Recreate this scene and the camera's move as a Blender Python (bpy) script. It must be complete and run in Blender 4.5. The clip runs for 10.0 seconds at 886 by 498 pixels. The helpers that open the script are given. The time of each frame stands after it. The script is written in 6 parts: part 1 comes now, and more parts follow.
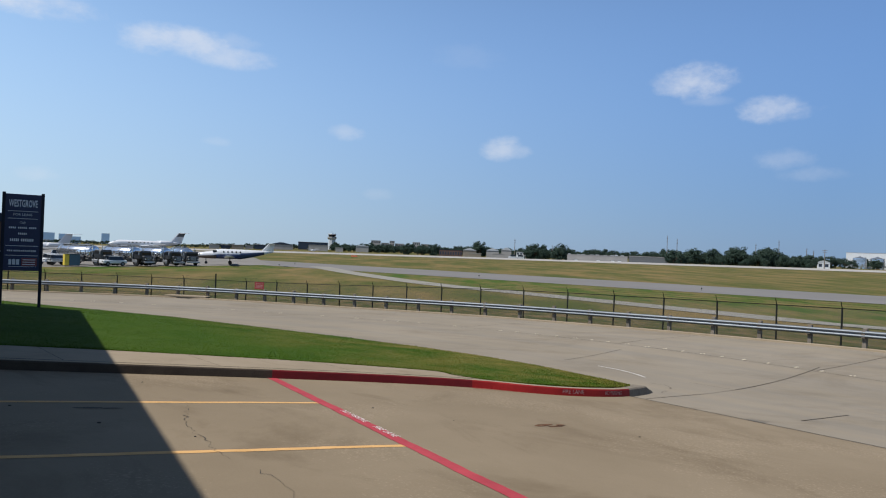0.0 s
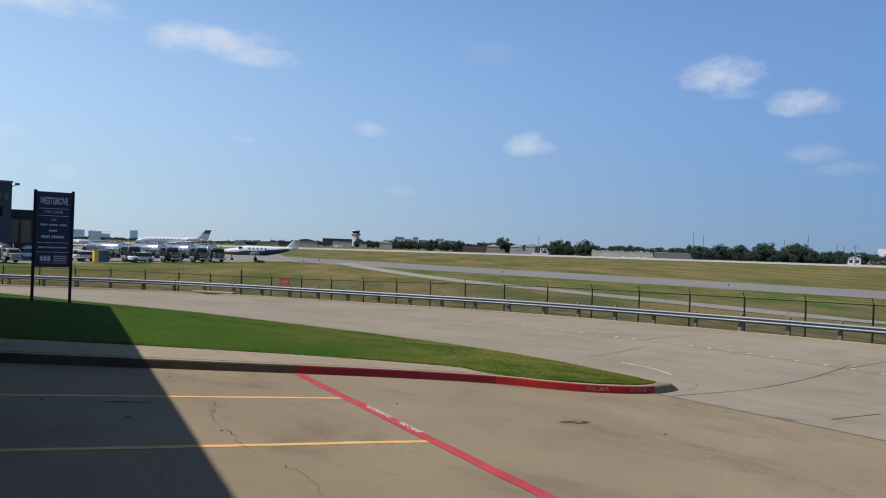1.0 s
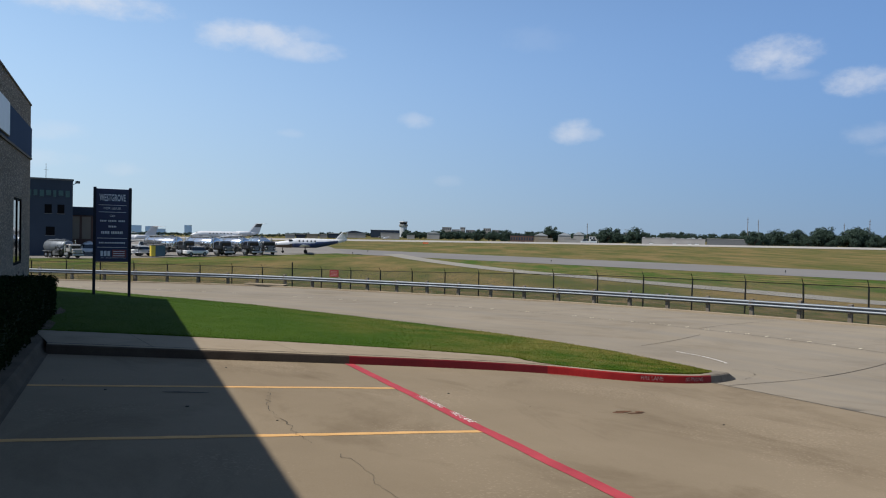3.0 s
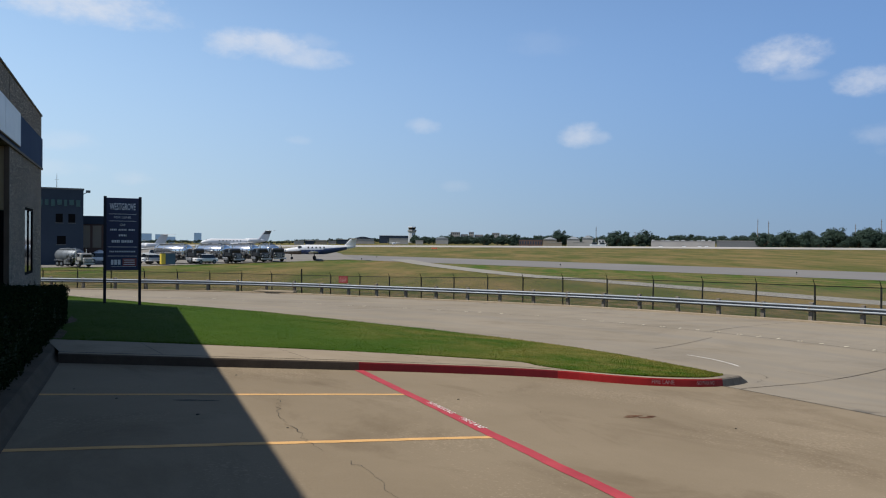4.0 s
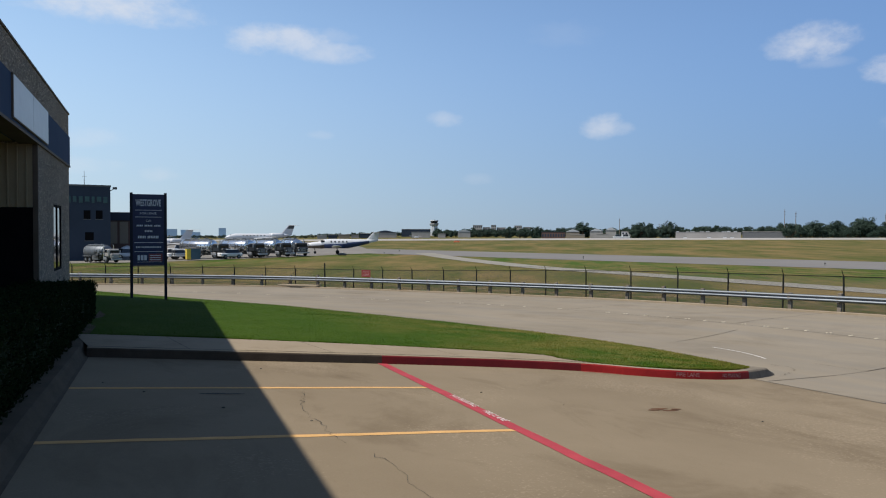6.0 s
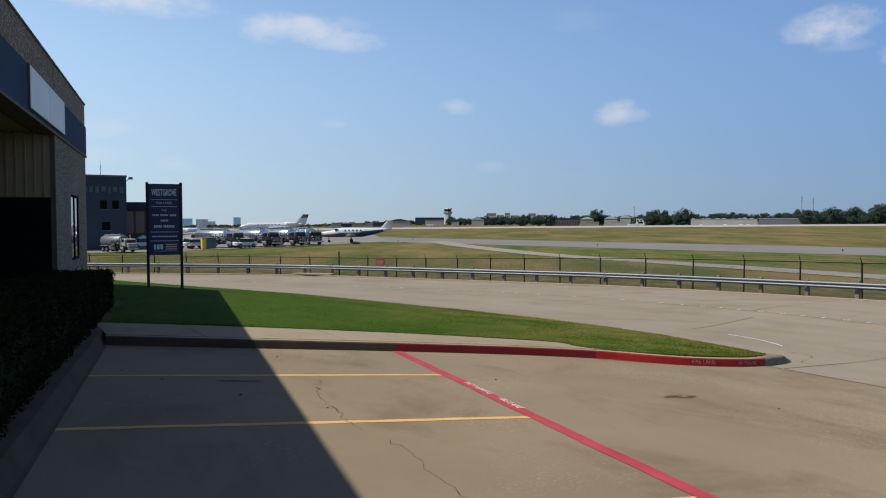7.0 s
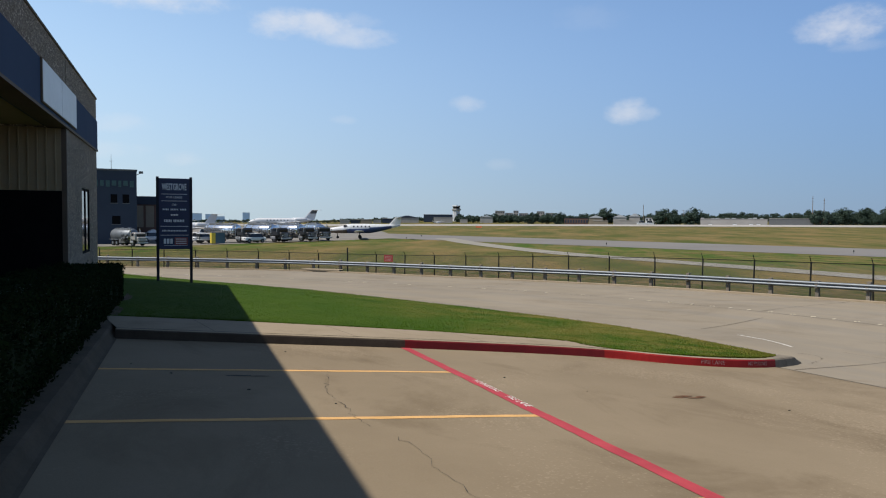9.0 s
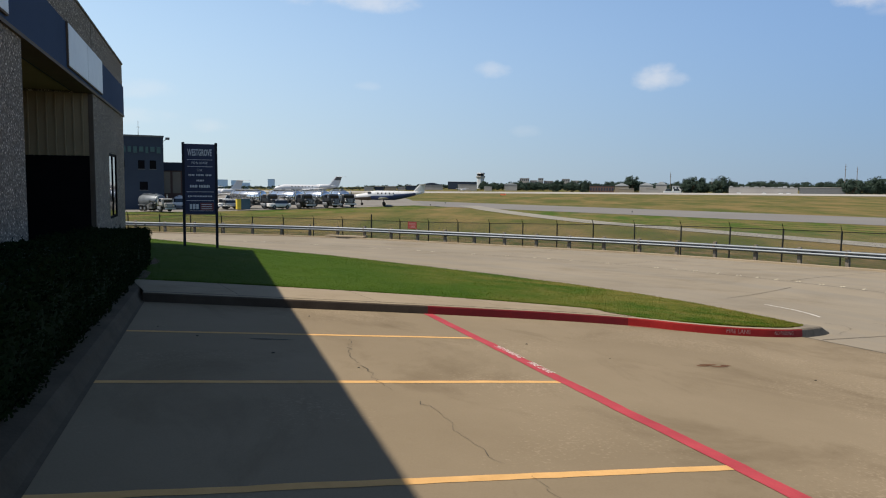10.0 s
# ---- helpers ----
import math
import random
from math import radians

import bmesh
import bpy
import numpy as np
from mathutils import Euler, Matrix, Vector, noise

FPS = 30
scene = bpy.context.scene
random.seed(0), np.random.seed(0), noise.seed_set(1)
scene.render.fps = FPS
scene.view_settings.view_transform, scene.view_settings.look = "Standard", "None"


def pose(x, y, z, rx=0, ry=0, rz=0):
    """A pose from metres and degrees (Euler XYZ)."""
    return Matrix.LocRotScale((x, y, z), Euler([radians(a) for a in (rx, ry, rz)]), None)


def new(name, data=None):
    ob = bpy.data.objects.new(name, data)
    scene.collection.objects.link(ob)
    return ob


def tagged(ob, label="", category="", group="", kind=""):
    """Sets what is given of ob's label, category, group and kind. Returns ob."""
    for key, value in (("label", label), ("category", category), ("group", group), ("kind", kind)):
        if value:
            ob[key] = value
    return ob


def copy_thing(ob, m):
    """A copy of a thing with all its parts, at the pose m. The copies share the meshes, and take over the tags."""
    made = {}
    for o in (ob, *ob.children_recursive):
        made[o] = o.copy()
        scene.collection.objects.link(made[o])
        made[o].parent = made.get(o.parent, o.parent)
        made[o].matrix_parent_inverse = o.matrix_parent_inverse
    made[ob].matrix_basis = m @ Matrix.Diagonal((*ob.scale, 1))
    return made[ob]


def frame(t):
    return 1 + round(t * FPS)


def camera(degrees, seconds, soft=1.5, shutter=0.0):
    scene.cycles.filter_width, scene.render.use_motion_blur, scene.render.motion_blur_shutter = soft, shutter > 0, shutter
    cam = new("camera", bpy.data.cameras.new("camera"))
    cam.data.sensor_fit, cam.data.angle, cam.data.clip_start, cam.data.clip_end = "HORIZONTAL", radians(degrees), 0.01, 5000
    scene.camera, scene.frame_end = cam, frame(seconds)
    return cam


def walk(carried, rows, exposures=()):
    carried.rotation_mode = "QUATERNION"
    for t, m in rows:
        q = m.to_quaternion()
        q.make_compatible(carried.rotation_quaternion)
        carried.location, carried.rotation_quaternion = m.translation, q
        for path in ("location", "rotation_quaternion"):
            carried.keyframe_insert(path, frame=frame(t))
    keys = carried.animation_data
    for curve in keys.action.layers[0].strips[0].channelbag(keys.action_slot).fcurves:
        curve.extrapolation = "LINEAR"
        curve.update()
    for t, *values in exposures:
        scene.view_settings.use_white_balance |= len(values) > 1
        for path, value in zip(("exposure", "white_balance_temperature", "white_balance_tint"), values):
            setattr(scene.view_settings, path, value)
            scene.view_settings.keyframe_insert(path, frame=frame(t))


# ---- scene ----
cam = camera(63.49, 10.0, soft=1.1)
PATH = [
    (0.0, pose(-0.049, -0.055, 1.731, 90.123, -2.279, -30.043)),
    (0.5, pose(-0.046, -0.058, 1.729, 90.003, -2.263, -29.015)),
    (1.0, pose(-0.046, -0.047, 1.727, 89.755, -2.209, -28.158)),
    (1.5, pose(-0.048, -0.029, 1.726, 89.381, -1.943, -27.470)),
    (2.0, pose(-0.051, -0.012, 1.726, 89.307, -1.636, -26.101)),
    (2.5, pose(-0.046, -0.012, 1.723, 88.914, -1.545, -25.602)),
    (3.0, pose(-0.053, 0.005, 1.721, 88.844, -1.315, -24.379)),
    (4.5, pose(-0.043, 0.004, 1.733, 89.365, -0.473, -23.432)),
    (5.0, pose(-0.038, 0.001, 1.729, 89.300, -0.178, -22.876)),
    (5.5, pose(-0.036, 0.003, 1.732, 88.962, -0.237, -22.392)),
    (7.0, pose(-0.045, 0.010, 1.723, 87.734, 0.048, -20.821)),
    (7.5, pose(-0.044, 0.014, 1.721, 87.084, -0.013, -20.298)),
    (8.0, pose(-0.046, 0.026, 1.726, 87.394, -0.407, -20.085)),
    (8.5, pose(-0.052, 0.025, 1.728, 87.773, -0.624, -20.753)),
    (9.0, pose(-0.056, 0.035, 1.722, 87.497, -0.507, -20.144)),
    (9.5, pose(-0.031, 0.023, 1.710, 85.953, -1.570, -19.021)),
    (10.0, pose(-0.032, 0.068, 1.700, 84.869, -0.745, -18.216)),
]
EXPOSURES = [(0.0, 0.07, 6370, 10), (3.0, 0.06, 6480, 10), (6.0, 0.06, 6580, 10), (9.0, 0.13, 6700, 10), (10.0, 0.22, 7050, 10)]
walk(cam, PATH, EXPOSURES)

# ---- light ----
TO_SUN = Vector((-4.0, 0.28, 6.1)).normalized()
SUN_EL = math.asin(TO_SUN.z)
SUN_ROT = math.atan2(TO_SUN.x, TO_SUN.y)
SKY_STRENGTH = 0.10

CLOUDS = [  # azimuth, elevation, half width, half height (degrees), density
    (9.4, 14.5, 3.6, 1.15, 0.60), (12.6, 13.9, 3.4, 0.75, 0.46), (49.0, 13.35, 2.6, 1.15, 0.62), (48.0, 13.2, 2.0, 0.8, 0.45), (54.5, 11.15, 2.1, 0.95, 0.56), (55.3, 10.9, 2.0, 0.6, 0.4), (34.3, 8.3, 1.5, 0.9, 0.50), (35.3, 8.0, 1.5, 0.55, 0.3),
    (21.9, 8.9, 1.3, 0.6, 0.32), (-2.9, 16.1, 5.6, 1.25, 0.70), (0.4, 15.9, 3.0, 0.7, 0.5), (55.4, 7.5, 1.8, 0.8, 0.20), (57.2, 6.5, 2.2, 0.55, 0.16),
    (24.6, 4.3, 1.2, 0.4, 0.14), (0.6, 4.2, 1.4, 0.5, 0.2), (-4.6, 6.7, 2.4, 0.7, 0.2), (-4.8, 4.7, 2.4, 0.6, 0.2), (31.5, 15.2, 2.5, 0.9, 0.06), (13.4, 15.0, 2.0, 0.6, 0.2), (12.2, 7.6, 1.0, 0.35, 0.16), (50.0, 11.9, 1.6, 0.4, 0.16),
]


def nodes_of(tree):
    tree.nodes.clear()
    return tree.nodes, tree.links


def build_world():
    world = bpy.data.worlds.new("sky")
    scene.world = world
    world.use_nodes = True
    n, l = nodes_of(world.node_tree)
    out = n.new("ShaderNodeOutputWorld")
    bg = n.new("ShaderNodeBackground")
    bg.inputs["Strength"].default_value = SKY_STRENGTH
    sky = n.new("ShaderNodeTexSky")
    sky.sky_type = "NISHITA"
    sky.sun_disc = False
    sky.sun_elevation = SUN_EL
    sky.sun_rotation = SUN_ROT % (2 * math.pi)
    sky.air_density, sky.dust_density, sky.ozone_density = 1.0, 0.3, 3.0
    coord = n.new("ShaderNodeTexCoord")
    noise_big = n.new("ShaderNodeTexNoise")
    noise_big.inputs["Scale"].default_value = 24.0
    noise_big.inputs["Detail"].default_value = 9.0
    noise_big.inputs["Roughness"].default_value = 0.6
    flat = n.new("ShaderNodeVectorMath")
    flat.operation = "MULTIPLY"
    flat.inputs[1].default_value = (1.0, 1.0, 1.7)
    l.new(coord.outputs["Generated"], flat.inputs[0])
    l.new(flat.outputs[0], noise_big.inputs["Vector"])
    total = None
    for az, el, wide, high, dens in CLOUDS:
        a, e = radians(az), radians(el)
        ahead = Vector((math.sin(a) * math.cos(e), math.cos(a) * math.cos(e), math.sin(e)))
        right = Vector((math.cos(a), -math.sin(a), 0))
        up = right.cross(ahead)
        terms = []
        for axis, size in ((right, wide), (up, high)):
            dot = n.new("ShaderNodeVectorMath")
            dot.operation = "DOT_PRODUCT"
            dot.inputs[1].default_value = axis / math.sin(radians(size * 1.2))
            l.new(coord.outputs["Generated"], dot.inputs[0])
            sq = n.new("ShaderNodeMath")
            sq.operation = "MULTIPLY"
            l.new(dot.outputs["Value"], sq.inputs[0])
            l.new(dot.outputs["Value"], sq.inputs[1])
            terms.append(sq)
        add = n.new("ShaderNodeMath")
        add.operation = "ADD"
        l.new(terms[0].outputs[0], add.inputs[0])
        l.new(terms[1].outputs[0], add.inputs[1])
        front = n.new("ShaderNodeVectorMath")
        front.operation = "DOT_PRODUCT"
        front.inputs[1].default_value = ahead
        l.new(coord.outputs["Generated"], front.inputs[0])
        behind = n.new("ShaderNodeMath")
        behind.operation = "LESS_THAN"
        behind.inputs[1].default_value = 0.0
        l.new(front.outputs["Value"], behind.inputs[0])
        far = n.new("ShaderNodeMath")
        far.operation = "MULTIPLY_ADD"
        far.inputs[1].default_value = 100.0
        l.new(behind.outputs[0], far.inputs[0])
        l.new(add.outputs[0], far.inputs[2])
        wob = n.new("ShaderNodeMath")
        wob.operation = "MULTIPLY_ADD"
        wob.inputs[1].default_value = -2.6
        l.new(noise_big.outputs["Fac"], wob.inputs[0])
        l.new(far.outputs[0], wob.inputs[2])
        ramp = n.new("ShaderNodeMapRange")
        ramp.interpolation_type = "SMOOTHSTEP"
        ramp.inputs["From Min"].default_value = -0.15
        ramp.inputs["From Max"].default_value = -1.75
        ramp.inputs["To Min"].default_value = 0.0
        ramp.inputs["To Max"].default_value = dens
        l.new(wob.outputs[0], ramp.inputs["Value"])
        if total is None:
            total = ramp.outputs["Result"]
        else:
            mx = n.new("ShaderNodeMath")
            mx.operation = "MAXIMUM"
            l.new(total, mx.inputs[0])
            l.new(ramp.outputs["Result"], mx.inputs[1])
            total = mx.outputs[0]
    # summer haze: strongest at the horizon, thinning upwards
    xyz = n.new("ShaderNodeSeparateXYZ")
    l.new(coord.outputs["Generated"], xyz.inputs[0])
    thin = n.new("ShaderNodeMapRange")
    thin.interpolation_type = "SMOOTHSTEP"
    thin.inputs["From Min"].default_value = 0.0
    thin.inputs["From Max"].default_value = 0.62
    thin.inputs["To Min"].default_value = 0.86
    thin.inputs["To Max"].default_value = 0.0
    l.new(xyz.outputs["Z"], thin.inputs["Value"])
    tone = n.new("ShaderNodeMapRange")
    tone.inputs["From Min"].default_value = 0.0
    tone.inputs["From Max"].default_value = 0.32
    l.new(xyz.outputs["Z"], tone.inputs["Value"])
    low_high = n.new("ShaderNodeMix")
    low_high.data_type = "RGBA"
    l.new(tone.outputs["Result"], low_high.inputs["Factor"])
    low_high.inputs["A"].default_value = (2.6, 3.82, 5.35, 1)
    low_high.inputs["B"].default_value = (2.45, 4.5, 8.5, 1)
    # the haze is brighter and whiter on the sun's side
    sunward = n.new("ShaderNodeVectorMath")
    sunward.operation = "DOT_PRODUCT"
    sunward.inputs[1].default_value = (-1.0, 0.0, 0.0)
    l.new(coord.outputs["Generated"], sunward.inputs[0])
    glow = n.new("ShaderNodeMapRange")
    glow.inputs["From Min"].default_value = -0.85
    glow.inputs["From Max"].default_value = 0.25
    l.new(sunward.outputs["Value"], glow.inputs["Value"])
    gain = n.new("ShaderNodeMix")
    gain.data_type = "RGBA"
    l.new(glow.outputs["Result"], gain.inputs["Factor"])
    gain.inputs["A"].default_value = (0.55, 0.70, 0.87, 1)
    gain.inputs["B"].default_value = (2.15, 1.85, 1.48, 1)
    lit = n.new("ShaderNodeMix")
    lit.data_type, lit.blend_type = "RGBA", "MULTIPLY"
    lit.inputs["Factor"].default_value = 1.0
    l.new(low_high.outputs["Result"], lit.inputs["A"])
    l.new(gain.outputs["Result"], lit.inputs["B"])
    hazy = n.new("ShaderNodeMix")
    hazy.data_type = "RGBA"
    l.new(thin.outputs["Result"], hazy.inputs["Factor"])
    l.new(sky.outputs["Color"], hazy.inputs["A"])
    l.new(lit.outputs["Result"], hazy.inputs["B"])
    mix = n.new("ShaderNodeMix")
    mix.data_type = "RGBA"
    l.new(total, mix.inputs["Factor"])
    l.new(hazy.outputs["Result"], mix.inputs["A"])
    mix.inputs["B"].default_value = (7.3, 7.5, 8.0, 1)
    l.new(mix.outputs["Result"], bg.inputs["Color"])
    l.new(bg.outputs[0], out.inputs[0])


build_world()
sun = new("sun", bpy.data.lights.new("sun", "SUN"))
sun.data.energy = 5.0
sun.data.angle = radians(0.53)
sun.data.color = (1.0, 0.95, 0.87)
sun.rotation_mode = "QUATERNION"
sun.rotation_quaternion = TO_SUN.to_track_quat("Z", "Y")


# ---- materials ----
def material(name, dark, light, scale=2.0, fine=60.0, rough=0.85, bump=0.2, metal=0.0, spread=0.5, fine_mix=0.35, dist=0.01, island=0.0):
    """Two tones mixed by large stains and fine grain, with a fine relief."""
    m = bpy.data.materials.new(name)
    m.use_nodes = True
    n, l = nodes_of(m.node_tree)
    out = n.new("ShaderNodeOutputMaterial")
    b = n.new("ShaderNodeBsdfPrincipled")
    b.inputs["Roughness"].default_value = rough
    b.inputs["Metallic"].default_value = metal
    b.inputs["Specular IOR Level"].default_value = 0.5 if rough < 0.55 else 0.2 if rough < 0.8 else 0.06
    l.new(b.outputs[0], out.inputs[0])
    geo = n.new("ShaderNodeNewGeometry")
    n1 = n.new("ShaderNodeTexNoise")
    n1.inputs["Scale"].default_value = scale
    n1.inputs["Detail"].default_value = 5
    n1.inputs["Roughness"].default_value = 0.62
    n2 = n.new("ShaderNodeTexNoise")
    n2.inputs["Scale"].default_value = fine
    n2.inputs["Detail"].default_value = 3
    for t in (n1, n2):
        l.new(geo.outputs["Position"], t.inputs["Vector"])
    r1 = n.new("ShaderNodeMapRange")
    r1.inputs["From Min"].default_value = 0.5 - spread / 2
    r1.inputs["From Max"].default_value = 0.5 + spread / 2
    l.new(n1.outputs["Fac"], r1.inputs["Value"])
    mixf = n.new("ShaderNodeMix")
    mixf.inputs["Factor"].default_value = fine_mix
    l.new(r1.outputs["Result"], mixf.inputs["A"])
    l.new(n2.outputs["Fac"], mixf.inputs["B"])
    mixc = n.new("ShaderNodeMix")
    mixc.data_type = "RGBA"
    l.new(mixf.outputs["Result"], mixc.inputs["Factor"])
    mixc.inputs["A"].default_value = (*dark, 1)
    mixc.inputs["B"].default_value = (*light, 1)
    l.new(mixc.outputs["Result"], b.inputs["Base Color"])
    if bump:
        bp = n.new("ShaderNodeBump")
        bp.inputs["Strength"].default_value = bump
        bp.inputs["Distance"].default_value = dist
        l.new(n2.outputs["Fac"], bp.inputs["Height"])
        l.new(bp.outputs[0], b.inputs["Normal"])
    return m


def concrete(name, dark, light, stain_scale, streak=(1, 1, 1), pits=0.0, grime=(0.5, 0.46, 0.4)):
    """Poured concrete: cloudy stains, drawn-out streaks, grain and worn pits."""
    m = material(name, dark, light, stain_scale, 55, 0.88, 0.18)
    n, l = m.node_tree.nodes, m.node_tree.links
    b = next(x for x in n if x.type == "BSDF_PRINCIPLED")
    base = b.inputs["Base Color"].links[0].from_socket
    geo = next(x for x in n if x.type == "NEW_GEOMETRY")
    stretch = n.new("ShaderNodeVectorMath")
    stretch.operation = "MULTIPLY"
    stretch.inputs[1].default_value = streak
    l.new(geo.outputs["Position"], stretch.inputs[0])
    cloud = n.new("ShaderNodeTexNoise")
    cloud.inputs["Scale"].default_value = 1.0
    cloud.inputs["Detail"].default_value = 7
    cloud.inputs["Roughness"].default_value = 0.7
    cloud.inputs["Distortion"].default_value = 0.6
    l.new(stretch.outputs[0], cloud.inputs["Vector"])
    rng_node = n.new("ShaderNodeMapRange")
    rng_node.inputs["From Min"].default_value = 0.52
    rng_node.inputs["From Max"].default_value = 0.72
    rng_node.inputs["To Max"].default_value = 0.75
    l.new(cloud.outputs["Fac"], rng_node.inputs["Value"])
    mul = n.new("ShaderNodeMix")
    mul.data_type, mul.blend_type = "RGBA", "MULTIPLY"
    l.new(rng_node.outputs["Result"], mul.inputs["Factor"])
    l.new(base, mul.inputs["A"])
    mul.inputs["B"].default_value = (*grime, 1)
    last = mul.outputs["Result"]
    if pits:
        spots = n.new("ShaderNodeTexNoise")
        spots.inputs["Scale"].default_value = 28
        spots.inputs["Detail"].default_value = 4
        l.new(geo.outputs["Position"], spots.inputs["Vector"])
        zone = n.new("ShaderNodeTexNoise")
        zone.inputs["Scale"].default_value = 0.45
        zone.inputs["Detail"].default_value = 3
        l.new(geo.outputs["Position"], zone.inputs["Vector"])
        both = n.new("ShaderNodeMath")
        both.operation = "MULTIPLY"
        l.new(spots.outputs["Fac"], both.inputs[0])
        l.new(zone.outputs["Fac"], both.inputs[1])
        cut = n.new("ShaderNodeMapRange")
        cut.inputs["From Min"].default_value = 0.33
        cut.inputs["From Max"].default_value = 0.40
        cut.inputs["To Max"].default_value = pits
        l.new(both.outputs[0], cut.inputs["Value"])
        worn = n.new("ShaderNodeMix")
        worn.data_type = "RGBA"
        l.new(cut.outputs["Result"], worn.inputs["Factor"])
        l.new(last, worn.inputs["A"])
        worn.inputs["B"].default_value = (light[0] * 1.5, light[1] * 1.5, light[2] * 1.55, 1)
        last = worn.outputs["Result"]
    l.new(last, b.inputs["Base Color"])
    return m


def turf(name, lush, mid, dry, scale, streak, fine, dry_from=0.0, dry_to=0.0):
    """Mown grass in three tones, patchy along one direction; dryness may grow towards +x."""
    m = material(name, lush, mid, scale * 3, fine, 0.95, 0.5, dist=0.02)
    n, l = m.node_tree.nodes, m.node_tree.links
    b = next(x for x in n if x.type == "BSDF_PRINCIPLED")
    base = b.inputs["Base Color"].links[0].from_socket
    geo = next(x for x in n if x.type == "NEW_GEOMETRY")
    turn = n.new("ShaderNodeVectorRotate")
    turn.rotation_type = "Z_AXIS"
    turn.inputs["Angle"].default_value = radians(28)
    l.new(geo.outputs["Position"], turn.inputs["Vector"])
    mul = n.new("ShaderNodeVectorMath")
    mul.operation = "MULTIPLY"
    mul.inputs[1].default_value = streak
    l.new(turn.outputs[0], mul.inputs[0])
    patch = n.new("ShaderNodeTexNoise")
    patch.inputs["Scale"].default_value = scale
    patch.inputs["Detail"].default_value = 11
    patch.inputs["Roughness"].default_value = 0.72
    l.new(mul.outputs[0], patch.inputs["Vector"])
    grade = n.new("ShaderNodeMapRange")
    grade.inputs["From Min"].default_value = 0.42
    grade.inputs["From Max"].default_value = 0.60
    l.new(patch.outputs["Fac"], grade.inputs["Value"])
    fac = grade.outputs["Result"]
    if dry_to:
        xyz = n.new("ShaderNodeSeparateXYZ")
        l.new(geo.outputs["Position"], xyz.inputs[0])
        more = n.new("ShaderNodeMapRange")
        more.inputs["From Min"].default_value = dry_from
        more.inputs["From Max"].default_value = dry_to
        more.inputs["To Min"].default_value = 0.06
        more.inputs["To Max"].default_value = 1.0
        l.new(xyz.outputs["X"], more.inputs["Value"])
        mm = n.new("ShaderNodeMath")
        mm.operation = "MULTIPLY"
        l.new(fac, mm.inputs[0])
        l.new(more.outputs["Result"], mm.inputs[1])
        fac = mm.outputs[0]
    mix = n.new("ShaderNodeMix")
    mix.data_type = "RGBA"
    l.new(fac, mix.inputs["Factor"])
    l.new(base, mix.inputs["A"])
    mix.inputs["B"].default_value = (*dry, 1)
    l.new(mix.outputs["Result"], b.inputs["Base Color"])
    return m


def pebbled(name):
    """Exposed aggregate: light and dark pebbles set in grey mortar."""
    m = material(name, (0.14, 0.12, 0.10), (0.24, 0.21, 0.175), 0.8, 30, 0.95, 0.0)
    n, l = m.node_tree.nodes, m.node_tree.links
    b = next(x for x in n if x.type == "BSDF_PRINCIPLED")
    base = b.inputs["Base Color"].links[0].from_socket
    geo = next(x for x in n if x.type == "NEW_GEOMETRY")
    cells = n.new("ShaderNodeTexVoronoi")
    cells.inputs["Scale"].default_value = 24
    l.new(geo.outputs["Position"], cells.inputs["Vector"])
    bw = n.new("ShaderNodeSeparateColor")
    l.new(cells.outputs["Color"], bw.inputs[0])
    ramp = n.new("ShaderNodeValToRGB")
    e = ramp.color_ramp.elements
    e[0].color, e[1].color = (0.05, 0.042, 0.036, 1), (0.80, 0.70, 0.58, 1)
    e.new(0.45).color = (0.40, 0.335, 0.27, 1)
    l.new(bw.outputs[0], ramp.inputs["Fac"])
    edge = n.new("ShaderNodeMapRange")
    edge.inputs["From Min"].default_value = 0.30
    edge.inputs["From Max"].default_value = 0.55
    l.new(cells.outputs["Distance"], edge.inputs["Value"])
    mix = n.new("ShaderNodeMix")
    mix.data_type = "RGBA"
    l.new(edge.outputs["Result"], mix.inputs["Factor"])
    l.new(ramp.outputs["Color"], mix.inputs["A"])
    l.new(base, mix.inputs["B"])
    l.new(mix.outputs["Result"], b.inputs["Base Color"])
    bump = n.new("ShaderNodeBump")
    bump.inputs["Strength"].default_value = 0.9
    bump.inputs["Distance"].default_value = 0.02
    bump.invert = True
    l.new(cells.outputs["Distance"], bump.inputs["Height"])
    l.new(bump.outputs[0], b.inputs["Normal"])
    return m


M_FIELD = turf("airfield_grass", (0.047, 0.066, 0.012), (0.086, 0.085, 0.025), (0.165, 0.118, 0.048), 0.055, (1.5, 0.45, 1), 4)
M_LAWN = turf("lawn_grass", (0.023, 0.056, 0.004), (0.050, 0.088, 0.009), (0.155, 0.125, 0.034), 0.45, (1, 1, 1), 30, 4.0, 11.0)
M_BLADE = turf("grass_blade", (0.026, 0.066, 0.003), (0.054, 0.098, 0.007), (0.170, 0.140, 0.034), 0.45, (1, 1, 1), 18, 4.0, 11.0)
# mottled tones, darker than the field: shade between blades is in the colour
M_VERGE = turf("rough_verge_grass", (0.030, 0.050, 0.009), (0.066, 0.064, 0.022), (0.135, 0.096, 0.046), 0.42, (1.5, 0.6, 1), 9)
M_STRIP = turf("green_strip_grass", (0.033, 0.070, 0.008), (0.061, 0.090, 0.015), (0.135, 0.108, 0.040), 0.17, (1.5, 0.5, 1), 5)
M_AGG = pebbled("exposed_aggregate")
